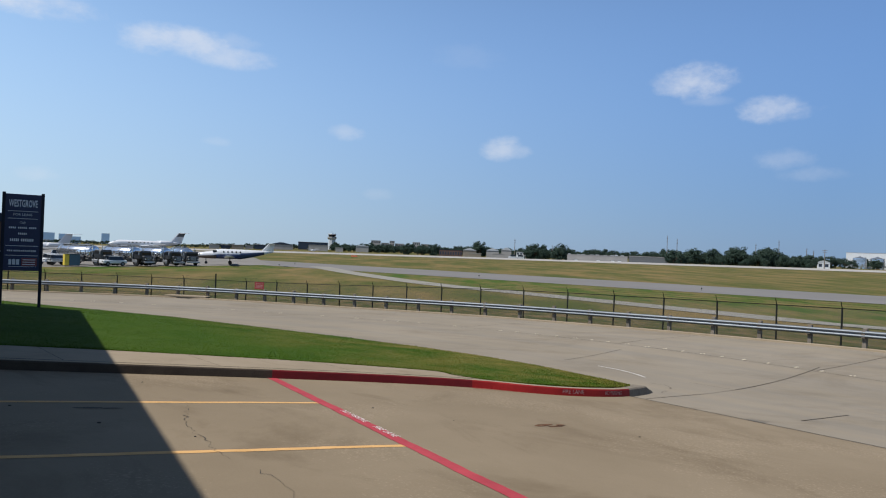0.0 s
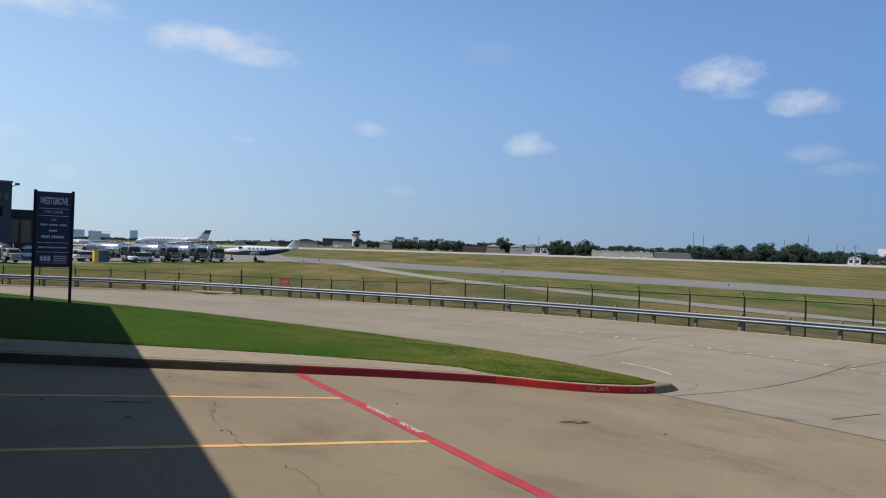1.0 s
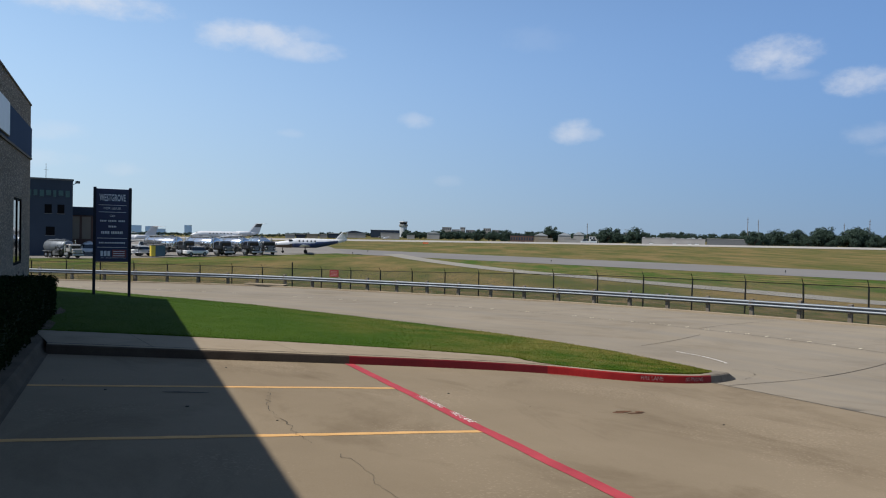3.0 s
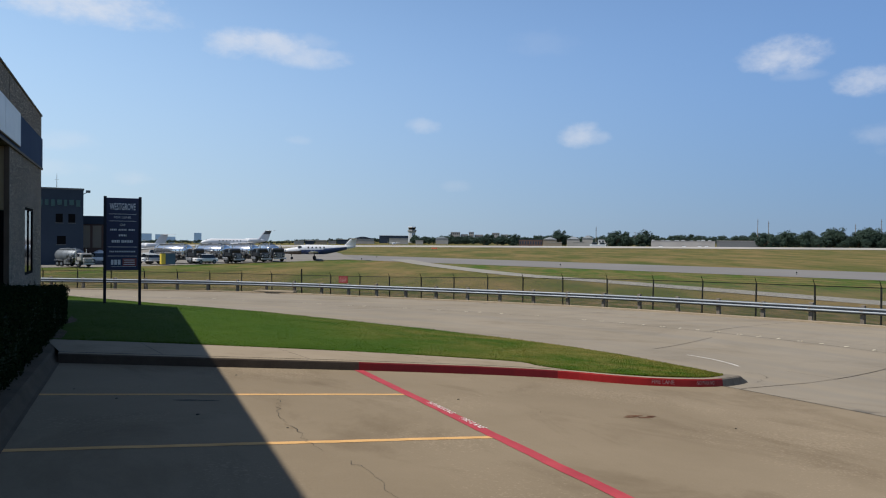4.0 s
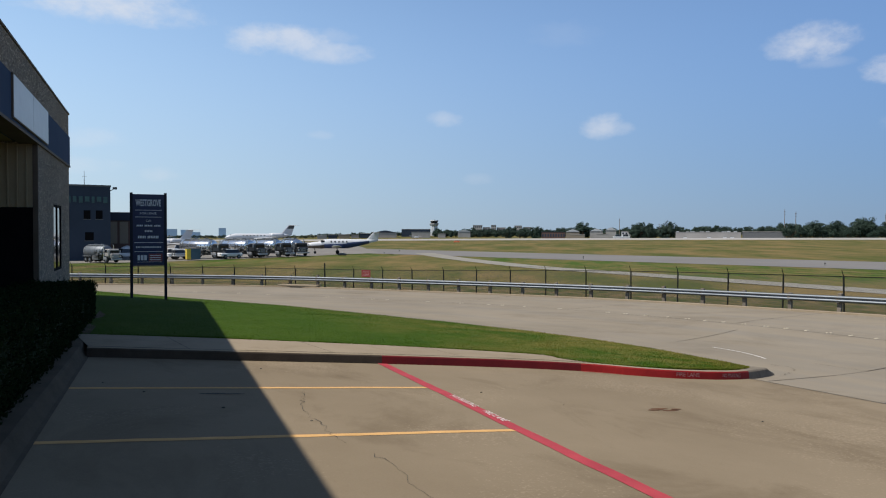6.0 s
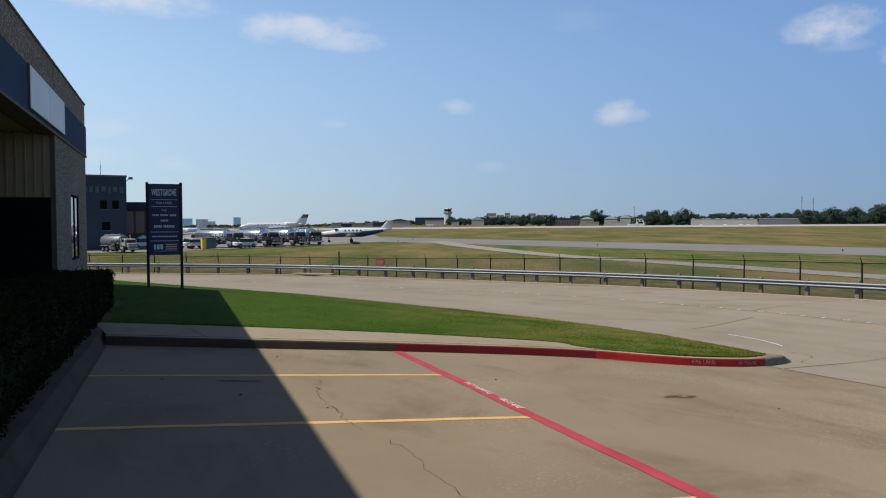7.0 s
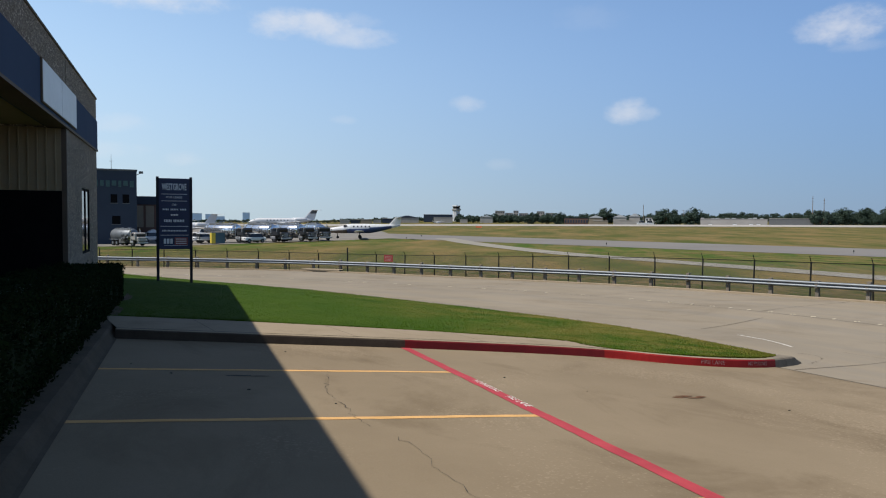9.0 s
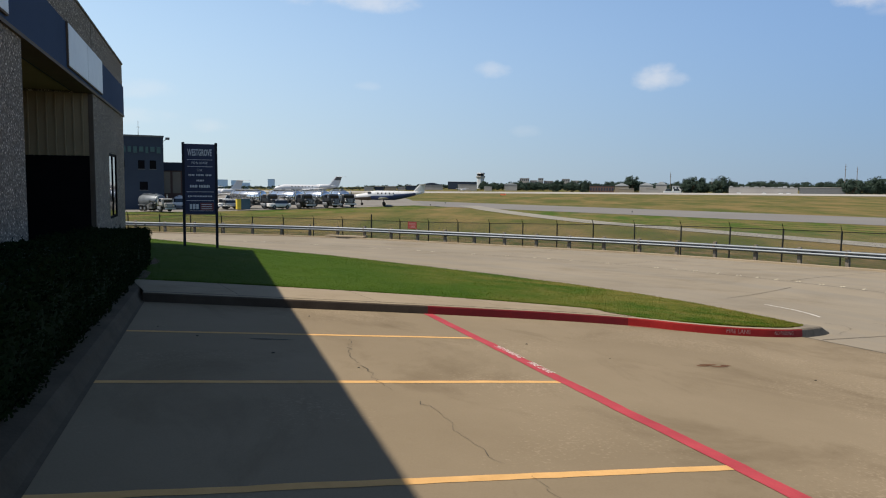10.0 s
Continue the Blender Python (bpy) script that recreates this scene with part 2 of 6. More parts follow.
M_LOT = concrete("lot_concrete", (0.165, 0.127, 0.082), (0.252, 0.200, 0.136), 0.35, (0.5, 0.28, 1), 0.26, (0.60, 0.57, 0.53))
M_ROAD = concrete("road_concrete", (0.198, 0.166, 0.122), (0.272, 0.231, 0.175), 0.3, (0.16, 0.30, 1), 0.0, (0.72, 0.69, 0.66))


def lane_wear(m):
    """Grey tyre wear drawn out along the lanes of the road."""
    n, l = m.node_tree.nodes, m.node_tree.links
    b = next(x for x in n if x.type == "BSDF_PRINCIPLED")
    base = b.inputs["Base Color"].links[0].from_socket
    at = n.new("ShaderNodeAttribute")
    at.attribute_name = "lane"
    tex = n.new("ShaderNodeTexNoise")
    tex.inputs["Scale"].default_value = 0.55
    tex.inputs["Detail"].default_value = 6
    tex.inputs["Roughness"].default_value = 0.65
    l.new(at.outputs["Vector"], tex.inputs["Vector"])
    grade = n.new("ShaderNodeMapRange")
    grade.inputs["From Min"].default_value = 0.42
    grade.inputs["From Max"].default_value = 0.62
    grade.inputs["To Max"].default_value = 0.85
    l.new(tex.outputs["Fac"], grade.inputs["Value"])
    mul = n.new("ShaderNodeMix")
    mul.data_type, mul.blend_type = "RGBA", "MULTIPLY"
    l.new(grade.outputs["Result"], mul.inputs["Factor"])
    l.new(base, mul.inputs["A"])
    mul.inputs["B"].default_value = (0.87, 0.90, 0.96, 1)
    l.new(mul.outputs["Result"], b.inputs["Base Color"])


lane_wear(M_ROAD)
M_WALK = concrete("walk_concrete", (0.22, 0.175, 0.12), (0.30, 0.245, 0.175), 0.8, (0.7, 0.7, 1), 0.0, (0.7, 0.66, 0.6))
# kerb concrete darkened: the sunless front face has its shade in the colour
M_KERB_SHADED = material("shaded_kerb_concrete", (0.032, 0.025, 0.02), (0.085, 0.068, 0.052), 2.0, 40, 0.9, 0.3)
# kerb red with the shade of its unlit face put into the colour
M_RED_SHADED = material("shaded_red_kerb_paint", (0.085, 0.006, 0.009), (0.17, 0.011, 0.014), 3.0, 40, 0.6, 0.2)
M_REDLINE = material("red_line_paint", (0.26, 0.03, 0.04), (0.44, 0.06, 0.07), 3.0, 60, 0.75, 0.1)
M_YELLOW = material("yellow_line_paint", (0.46, 0.265, 0.10), (0.66, 0.39, 0.165), 4.0, 60, 0.85, 0.1)
M_NAVY = material("navy_paint", (0.009, 0.016, 0.060), (0.014, 0.024, 0.080), 2, 40, 0.5, 0.05)
M_STEEL = material("galvanised_steel", (0.105, 0.12, 0.14), (0.18, 0.20, 0.22), 1.5, 30, 0.52, 0.05, metal=0.45)
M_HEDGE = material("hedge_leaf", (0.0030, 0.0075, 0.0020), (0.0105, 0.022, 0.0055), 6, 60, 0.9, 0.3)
M_ASPHALT = material("taxiway_asphalt", (0.138, 0.131, 0.124), (0.195, 0.186, 0.176), 0.05, 3, 0.9, 0.1)
# the same kerb red, lightened where the face turns to the sun
M_RED_SUNLIT = material("sunlit_red_kerb_paint", (0.17, 0.008, 0.009), (0.32, 0.017, 0.016), 3.0, 40, 0.6, 0.2)
M_TIP = material("bare_kerb_concrete", (0.10, 0.085, 0.066), (0.26, 0.22, 0.17), 5.0, 45, 0.9, 0.4)
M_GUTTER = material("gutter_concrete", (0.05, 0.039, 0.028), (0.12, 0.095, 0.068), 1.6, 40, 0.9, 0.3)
M_SOIL = material("bed_soil", (0.02, 0.015, 0.01), (0.06, 0.045, 0.03), 4, 50, 1.0, 0.8, dist=0.03)
M_JOINT = material("joint_filler", (0.05, 0.043, 0.035), (0.11, 0.096, 0.08), 5, 50, 0.95, 0.2)
M_WHITEPAINT = material("worn_white_paint", (0.42, 0.38, 0.34), (0.78, 0.75, 0.70), 14, 90, 0.8, 0.1, spread=0.3)
M_SPRAY = material("red_overspray", (0.22, 0.09, 0.065), (0.30, 0.085, 0.065), 6, 70, 0.85, 0.1)
M_FADED = material("faded_stencil_paint", (0.16, 0.05, 0.05), (0.50, 0.42, 0.40), 16, 90, 0.8, 0.1, spread=0.25)
M_BUTTON = material("marker_ceramic", (0.30, 0.26, 0.18), (0.48, 0.42, 0.32), 9, 60, 0.5, 0.1)
M_RUST = material("rust", (0.060, 0.028, 0.016), (0.19, 0.10, 0.06), 12, 60, 0.95, 0.2)
M_OIL_SHADE = material("oil_and_slot_shade", (0.03, 0.027, 0.024), (0.09, 0.08, 0.065), 14, 60, 0.8, 0.1)
M_PALE = material("airfield_concrete", (0.15, 0.14, 0.125), (0.22, 0.205, 0.185), 0.08, 2, 0.9, 0.1)
M_PATH = material("service_road_concrete", (0.193, 0.181, 0.151), (0.269, 0.252, 0.218), 0.2, 3, 0.9, 0.1)
M_RUNWAY = material("runway_concrete", (0.26, 0.245, 0.225), (0.36, 0.34, 0.31), 0.02, 1, 0.9, 0.0)
M_WHITE = material("white_paint", (0.50, 0.51, 0.53), (0.62, 0.63, 0.64), 0.8, 20, 0.35, 0.02)
M_NAVYLIVERY = material("navy_livery", (0.012, 0.025, 0.085), (0.02, 0.04, 0.12), 1.5, 30, 0.35, 0.02)
M_BLACK = material("black_rubber", (0.012, 0.012, 0.012), (0.03, 0.03, 0.03), 4, 40, 0.75, 0.1)
M_CHROME = material("polished_tank", (0.62, 0.64, 0.66), (0.80, 0.82, 0.84), 1.2, 20, 0.18, 0.02, metal=0.9)
M_TANK = material("dull_tank_metal", (0.30, 0.31, 0.33), (0.44, 0.45, 0.47), 1.2, 20, 0.35, 0.02, metal=0.6)
M_FRAME = material("grey_chassis", (0.06, 0.065, 0.07), (0.15, 0.155, 0.16), 3, 40, 0.6, 0.1)
M_TRUCKDARK = material("dark_truck_paint", (0.012, 0.014, 0.018), (0.035, 0.038, 0.042), 2, 30, 0.4, 0.05)
M_FENCE = material("black_fence_coating", (0.008, 0.009, 0.009), (0.018, 0.019, 0.018), 3, 40, 0.7, 0.05)
M_WIRE = material("fence_wire", (0.045, 0.045, 0.042), (0.10, 0.10, 0.095), 3, 40, 0.7, 0.0, metal=0.2)
M_WOOD = material("weathered_post_wood", (0.09, 0.075, 0.06), (0.26, 0.225, 0.185), 2, 30, 0.9, 0.3)
M_SIGNRED = material("sign_red", (0.17, 0.018, 0.016), (0.26, 0.03, 0.025), 6, 50, 0.5, 0.0)
M_SIGNWHITE = material("sign_white", (0.60, 0.62, 0.66), (0.72, 0.74, 0.78), 5, 50, 0.6, 0.0)
M_PANEL = material("light_box_panel", (0.55, 0.57, 0.60), (0.72, 0.74, 0.76), 1.2, 8, 0.45, 0.05)
M_BAND = material("blue_fascia_paint", (0.034, 0.056, 0.105), (0.050, 0.078, 0.140), 0.7, 30, 0.85, 0.08)
M_SIDING = material("cream_siding", (0.24, 0.195, 0.125), (0.34, 0.28, 0.185), 0.8, 30, 0.85, 0.1)
M_TRIM = material("brown_trim", (0.07, 0.055, 0.04), (0.13, 0.10, 0.08), 2, 40, 0.7, 0.1)
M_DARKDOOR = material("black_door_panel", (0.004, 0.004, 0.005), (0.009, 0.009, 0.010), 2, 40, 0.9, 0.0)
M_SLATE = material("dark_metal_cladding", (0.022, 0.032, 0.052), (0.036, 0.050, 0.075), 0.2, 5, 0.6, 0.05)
M_TAN = material("tan_wall", (0.20, 0.17, 0.13), (0.29, 0.25, 0.20), 0.2, 4, 0.85, 0.05)
M_BRICK = material("brown_brick_wall", (0.10, 0.06, 0.05), (0.17, 0.11, 0.09), 0.2, 4, 0.9, 0.05)
M_GREYWALL = material("grey_block_wall", (0.24, 0.23, 0.22), (0.36, 0.345, 0.33), 0.1, 3, 0.9, 0.05)
M_ROOFMETAL = material("pale_metal_roof", (0.30, 0.32, 0.34), (0.48, 0.50, 0.52), 0.1, 3, 0.5, 0.02)
# pale blue that holds the distance haze in the base colour
M_HAZED_TOWER = material("haze_tinted_tower", (0.42, 0.58, 0.78), (0.52, 0.68, 0.86), 0.02, 0.4, 0.5, 0.0)
M_BARK = material("bark", (0.06, 0.045, 0.03), (0.13, 0.10, 0.075), 3, 20, 0.95, 0.3)
# leaf green shifted to blue: the far trees' haze is in the colour
M_TREE_HAZED = material("hazed_tree_leaf", (0.020, 0.037, 0.030), (0.056, 0.080, 0.060), 0.25, 2.5, 0.9, 0.0, fine_mix=0.5)
M_YELLOWBOX = material("yellow_box_paint", (0.50, 0.38, 0.05), (0.65, 0.50, 0.08), 2, 30, 0.6, 0.05)
M_TEALBOX = material("blue_grey_box_paint", (0.05, 0.09, 0.12), (0.08, 0.13, 0.17), 2, 30, 0.6, 0.05)
M_ORANGE = material("orange_board", (0.65, 0.14, 0.06), (0.80, 0.20, 0.10), 2, 30, 0.7, 0.0)


def glass(name, tint):
    m = bpy.data.materials.new(name)
    m.use_nodes = True
    b = m.node_tree.nodes["Principled BSDF"]
    b.inputs["Base Color"].default_value = (*tint, 1)
    b.inputs["Roughness"].default_value = 0.06
    b.inputs["Specular IOR Level"].default_value = 0.45
    return m


M_GLASS = glass("dark_glass", (0.012, 0.015, 0.02))
M_SIGNPOST = material("dark_post_paint", (0.010, 0.012, 0.022), (0.02, 0.022, 0.035), 3, 40, 0.6, 0.1)
M_SIGNRED2 = material("sign_maroon", (0.16, 0.03, 0.035), (0.22, 0.05, 0.05), 6, 50, 0.5, 0.0)
M_TEALSIGN = material("green_sign_paint", (0.02, 0.06, 0.07), (0.035, 0.10, 0.10), 2, 20, 0.5, 0.0)


# ---- helpers ----
def smooth(k):
    k = min(max(k, 0.0), 1.0)
    return k * k * (3 - 2 * k)


def ground_z(x, y):
    """Lot slope near by, the lower road and airfield beyond it, a slow rise far off."""
    lot = -0.076 * max(x, -6.0) - 0.027 * y
    far = max(-0.75 - 0.027 * y - 0.02 * x, -2.8)
    r = math.hypot(x, y)
    az = math.degrees(math.atan2(x, max(y, 1.0)))
    across = smooth((az - 7) / 12)
    bank_z = -4.4 + 0.085 * (min(max(az, 8.0), 66.0) - 20)
    far = min(far, 1.0)
    far += (bank_z - far) * smooth((r - 250) / 350) + 2.0 * across * smooth((r - 600) / 400) - 22.0 * (1 - across) * smooth((r - 600) / 2500)
    u = (0.72 * x + 0.69 * y - 18) / 14
    u = 0.7 * min(max(u, 0.0), 1.0) + 0.3 * smooth(u)
    return lot * (1 - u) + far * u


def obj(name, bm, mat, parent=None, shade=False):
    me = bpy.data.meshes.new(name)
    bm.to_mesh(me)
    bm.free()
    if shade:
        me.shade_smooth()
    if mat is not None:
        me.materials.append(mat)
    ob = new(name, me)
    ob.parent = parent
    return ob


def part(name, bm, mat, parent, label="", shade=False):
    ob = obj(name, bm, mat, parent, shade)
    return tagged(ob, label) if label else ob


def box(bm, x0, x1, y0, y1, z0, z1, m=None):
    vs = [bm.verts.new(p) for p in ((x0, y0, z0), (x1, y0, z0), (x1, y1, z0), (x0, y1, z0), (x0, y0, z1), (x1, y0, z1), (x1, y1, z1), (x0, y1, z1))]
    for f in ((3, 2, 1, 0), (4, 5, 6, 7), (0, 1, 5, 4), (1, 2, 6, 5), (2, 3, 7, 6), (3, 0, 4, 7)):
        bm.faces.new([vs[i] for i in f])
    if m is not None:
        bmesh.ops.transform(bm, matrix=m, verts=vs)
    return vs


def bar(bm, p, q, r0, r1=None, n=8, cap=True):
    """A round bar from p to q."""
    p, q = Vector(p), Vector(q)
    r1 = r0 if r1 is None else r1
    turn = (q - p).to_track_quat("Z", "Y").to_matrix()
    rings = []
    for c, r in ((p, r0), (q, r1)):
        rings.append([bm.verts.new(c + turn @ Vector((r * math.cos(2 * math.pi * i / n), r * math.sin(2 * math.pi * i / n), 0))) for i in range(n)])
    for i in range(n):
        j = (i + 1) % n
        bm.faces.new((rings[0][i], rings[0][j], rings[1][j], rings[1][i]))
    if cap:
        bm.faces.new(rings[0][::-1])
        bm.faces.new(rings[1])


def spline(points, step):
    """Points at even steps along a smooth curve through the given ones."""
    pts = [Vector((*p, 0)) if len(p) == 2 else Vector(p) for p in points]
    pts = [2 * pts[0] - pts[1]] + pts + [2 * pts[-1] - pts[-2]]
    dense = []
    for i in range(1, len(pts) - 2):
        a, b, c, d = pts[i - 1:i + 3]
        for k in range(24):
            t = k / 24
            dense.append(0.5 * (2 * b + (c - a) * t + (2 * a - 5 * b + 4 * c - d) * t * t + (3 * b - a - 3 * c + d) * t ** 3))
    dense.append(pts[-2])
    length = [0.0]
    for a, b in zip(dense, dense[1:]):
        length.append(length[-1] + (b - a).length)
    out, i = [], 0
    count = max(1, round(length[-1] / step))
    for k in range(count + 1):
        s = length[-1] * k / count
        while i < len(dense) - 2 and length[i + 1] < s:
            i += 1
        f = (s - length[i]) / max(length[i + 1] - length[i], 1e-9)
        out.append(dense[i].lerp(dense[i + 1], min(f, 1)))
    return out


def side(curve, off):
    """The curve moved off metres to its left."""
    out = []
    for i, p in enumerate(curve):
        d = (curve[min(i + 1, len(curve) - 1)] - curve[max(i - 1, 0)]).normalized()
        out.append(p + Vector((-d.y, d.x, 0)) * off)
    return out


def ribbon(bm, a, b, lift=0.0, across=1, height=ground_z, crown=0.0):
    """A sheet between two curves with the same number of points, laid on the ground."""
    rows = []
    for p, q in zip(a, b):
        row = []
        for k in range(across + 1):
            w = p.lerp(q, k / across)
            row.append(bm.verts.new((w.x, w.y, height(w.x, w.y) + lift + crown * math.sin(math.pi * k / across))))
        rows.append(row)
    for r, s in zip(rows, rows[1:]):
        for k in range(across):
            bm.faces.new((r[k], r[k + 1], s[k + 1], s[k]))
    bmesh.ops.recalc_face_normals(bm, faces=bm.faces[:])
    if sum(f.normal.z for f in bm.faces) < 0:
        bmesh.ops.reverse_faces(bm, faces=bm.faces[:])


# ---- ground, lot, road ----
def build_ground():
    bm = bmesh.new()
    rings = []
    radii = [0.0]
    r = 3.0
    while r < 4600:
        radii.append(r)
        r *= 1.09
    count = 144
    centre = bm.verts.new((0, 0, ground_z(0, 0) - 0.1))
    for r in radii[1:]:
        rings.append([bm.verts.new((r * math.sin(2 * math.pi * k / count), r * math.cos(2 * math.pi * k / count),
                                    ground_z(r * math.sin(2 * math.pi * k / count), r * math.cos(2 * math.pi * k / count)) - 0.1)) for k in range(count)])
    for k in range(count):
        j = (k + 1) % count
        bm.faces.new((centre, rings[0][j], rings[0][k]))
        for a, b in zip(rings, rings[1:]):
            bm.faces.new((a[k], a[j], b[j], b[k]))
    return tagged(obj("ground", bm, M_FIELD, shade=True), "mown airfield grass, part green and part dry", "ground", kind="structure")


build_ground()
bm = bmesh.new()
ribbon(bm, [Vector((-1.3, y, 0)) for y in range(-30, 15)], [Vector((10.72 + 0.15 * (10.75 - y), y, 0)) for y in range(-30, 15)], 0.0, 12)
tagged(obj("parking_lot", bm, M_LOT, shade=True), "worn tan concrete parking lot with stains", "pavement", kind="structure")

ROAD_FAR = [(-90, 78), (-40, 69), (-14, 62.5), (2.3, 57.2), (9.5, 53.3), (15.0, 47.6), (20.0, 42.0), (24.6, 36), (27.8, 29), (30.2, 22.3), (31.8, 15), (33, 5), (33.5, -30)]
road_far = spline(ROAD_FAR, 1.0)
bm = bmesh.new()
ribbon(bm, road_far, side(road_far, -24.0), -0.02, 24)
road = obj("road", bm, M_ROAD, shade=True)
lane = road.data.attributes.new("lane", "FLOAT_VECTOR", "POINT")
for i in range(len(road.data.vertices)):
    lane.data[i].vector = (i // 25 * 0.06, i % 25 * 0.9, 0.0)
tagged(road, "pale concrete road with dark joints", "road", kind="structure")

# lawn, sidewalk and kerb
def kerb_sweep(name, curve, mat, label, lift=0.0, bare_top=False):
    """A kerb with a sloping face and a rounded top edge; the face is on the curve."""
    profile = [(0.0, -0.05), (0.012, 0.06), (0.02, 0.125), (0.035, 0.147), (0.06, 0.154), (0.16, 0.154), (0.16, -0.05)]
    bm = bmesh.new()
    rows = []
    for off, up in profile:
        rows.append([bm.verts.new((p.x, p.y, ground_z(p.x, p.y) + up + lift + 0.003 * noise.noise((p.x * 3, p.y * 3, up * 9)))) for p in side(curve, off)])
    for a, b in zip(rows, rows[1:]):
        for i in range(len(a) - 1):
            bm.faces.new((a[i], a[i + 1], b[i + 1], b[i]))
    for end in (0, -1):
        bm.faces.new([r[end] for r in rows])
    bmesh.ops.recalc_face_normals(bm, faces=bm.faces[:])
    ob = tagged(obj(name, bm, mat), label, "kerb", kind="structure")
    if bare_top:
        ob.data.materials.append(M_WALK)
        run = len(curve) - 1
        for i, face in enumerate(ob.data.polygons):
            face.material_index = 1 if 3 * run <= i < 6 * run else 0
    return ob


KERB = [(-1.05, 12.55), (1.6, 12.33), (3.72, 12.17), (6.0, 11.86), (7.5, 11.45), (8.2, 11.02), (8.9, 10.70), (9.7, 10.57), (10.3, 10.59), (10.74, 10.70)]
kerb_line = spline(KERB, 0.2)
first_red = min(range(len(kerb_line)), key=lambda i: abs(kerb_line[i].x - 3.72))
second_red = min(range(len(kerb_line)), key=lambda i: abs(kerb_line[i].x - 7.48))
kerb_sweep("kerb_grey", kerb_line[:first_red + 1], M_KERB_SHADED, "grey concrete kerb of the lot, its face darkened for shade", bare_top=True)
# one red paint in two tones, for the shaded and the sunlit face
kerb_sweep("kerb_red", kerb_line[first_red:second_red + 1], M_RED_SHADED, "red painted fire lane kerb with shade in its colour", bare_top=True)
kerb_sweep("kerb_red_sunlit", kerb_line[second_red:], M_RED_SUNLIT, "red painted fire lane kerb with sunlight in its colour and stencilled words", bare_top=True)


def build_kerb_tip():
    """Bare kerb end that bends to the driveway and ramps down to a chipped nose."""
    line = spline([(10.76, 10.71), (11.1, 10.84), (11.6, 11.06), (12.05, 11.30)], 0.11)
    profile = [(0.0, -0.05), (0.03, 0.05), (0.05, 0.12), (0.075, 0.145), (0.11, 0.152), (0.34, 0.150), (0.36, -0.05)]
    bm = bmesh.new()
    rows = []
    last = len(line) - 1
    for off, up in profile:
        rows.append([bm.verts.new((p.x, p.y, ground_z(p.x, p.y) + (up if up < 0 else up * (1 - 0.72 * smooth((i - last + 4) / 4))) + 0.006 * noise.noise((p.x * 7, p.y * 7, up * 9)))) for i, p in enumerate(side(line, off))])
    for a, b in zip(rows, rows[1:]):
        for i in range(last):
            bm.faces.new((a[i], a[i + 1], b[i + 1], b[i]))
    for end in (0, -1):
        bm.faces.new([r[end] for r in rows])
    bmesh.ops.recalc_face_normals(bm, faces=bm.faces[:])
    tagged(obj("kerb_tip", bm, M_TIP), "bare grey concrete kerb end at the driveway", "kerb", kind="structure")


build_kerb_tip()

LAWN_OUT = [(-14, 33.5), (-1.9, 30.6), (1.8, 29.4), (4.6, 27.0), (7.3, 23.0), (9.7, 19.2), (10.85, 16.4), (11.35, 13.8), (11.45, 12.2), (11.35, 11.45)]
lawn_out = spline(LAWN_OUT, 0.25)
lawn_in = spline([(-14, 14.7), (-1.3, 14.45), (2.0, 14.08), (4.8, 13.5), (7.1, 12.66), (7.28, 12.2), (7.5, 11.72), (8.3, 11.15), (9.2, 10.84), (10.2, 10.78), (11.0, 11.05), (11.3, 11.3)], 0.25)


def resample(curve, count):
    out = []
    for k in range(count + 1):
        f = k * (len(curve) - 1) / count
        i = min(int(f), len(curve) - 2)
        out.append(curve[i].lerp(curve[i + 1], f - i))
    return out


def lawn_z(x, y):
    return ground_z(x, y) + 0.02 * noise.noise((x * 0.5, y * 0.5, 3.0))


ROWS, ACROSS = 120, 24
lawn_a, lawn_b = resample(lawn_in, ROWS), resample(lawn_out, ROWS)
bm = bmesh.new()
ribbon(bm, lawn_a, lawn_b, 0.15, ACROSS, lawn_z)
lawn = tagged(obj("lawn", bm, M_LAWN, shade=True), "green mown lawn strip between lot and road", "lawn", kind="structure")
# the kerb along the road side of the lawn
kerb_sweep("kerb_road", list(reversed(side(lawn_out, -0.14))), M_WALK, "low pale kerb between lawn and road", -0.085)

bm = bmesh.new()
walk_a = resample(side(kerb_line, 0.155)[:second_red + 2], 40)
walk_b = resample(spline([(-1.4, 14.5), (2.0, 14.13), (4.8, 13.55), (7.3, 12.66)], 0.25), 40)
ribbon(bm, walk_a, walk_b, 0.148, 6)
sidewalk = tagged(obj("sidewalk", bm, M_JOINT, shade=True), "pale concrete sidewalk behind the kerb", "pavement", kind="structure")
for k0, k1 in ((0, 7), (7, 18), (18, 29), (29, 40)):
    a, b = [p.copy() for p in walk_a[k0:k1 + 1]], [p.copy() for p in walk_b[k0:k1 + 1]]
    a[-1], b[-1] = a[-1].lerp(a[-2], 0.05), b[-1].lerp(b[-2], 0.05)
    bm = bmesh.new()
    ribbon(bm, a, b, 0.160, 3)
    part("slab", bm, M_WALK, sidewalk)

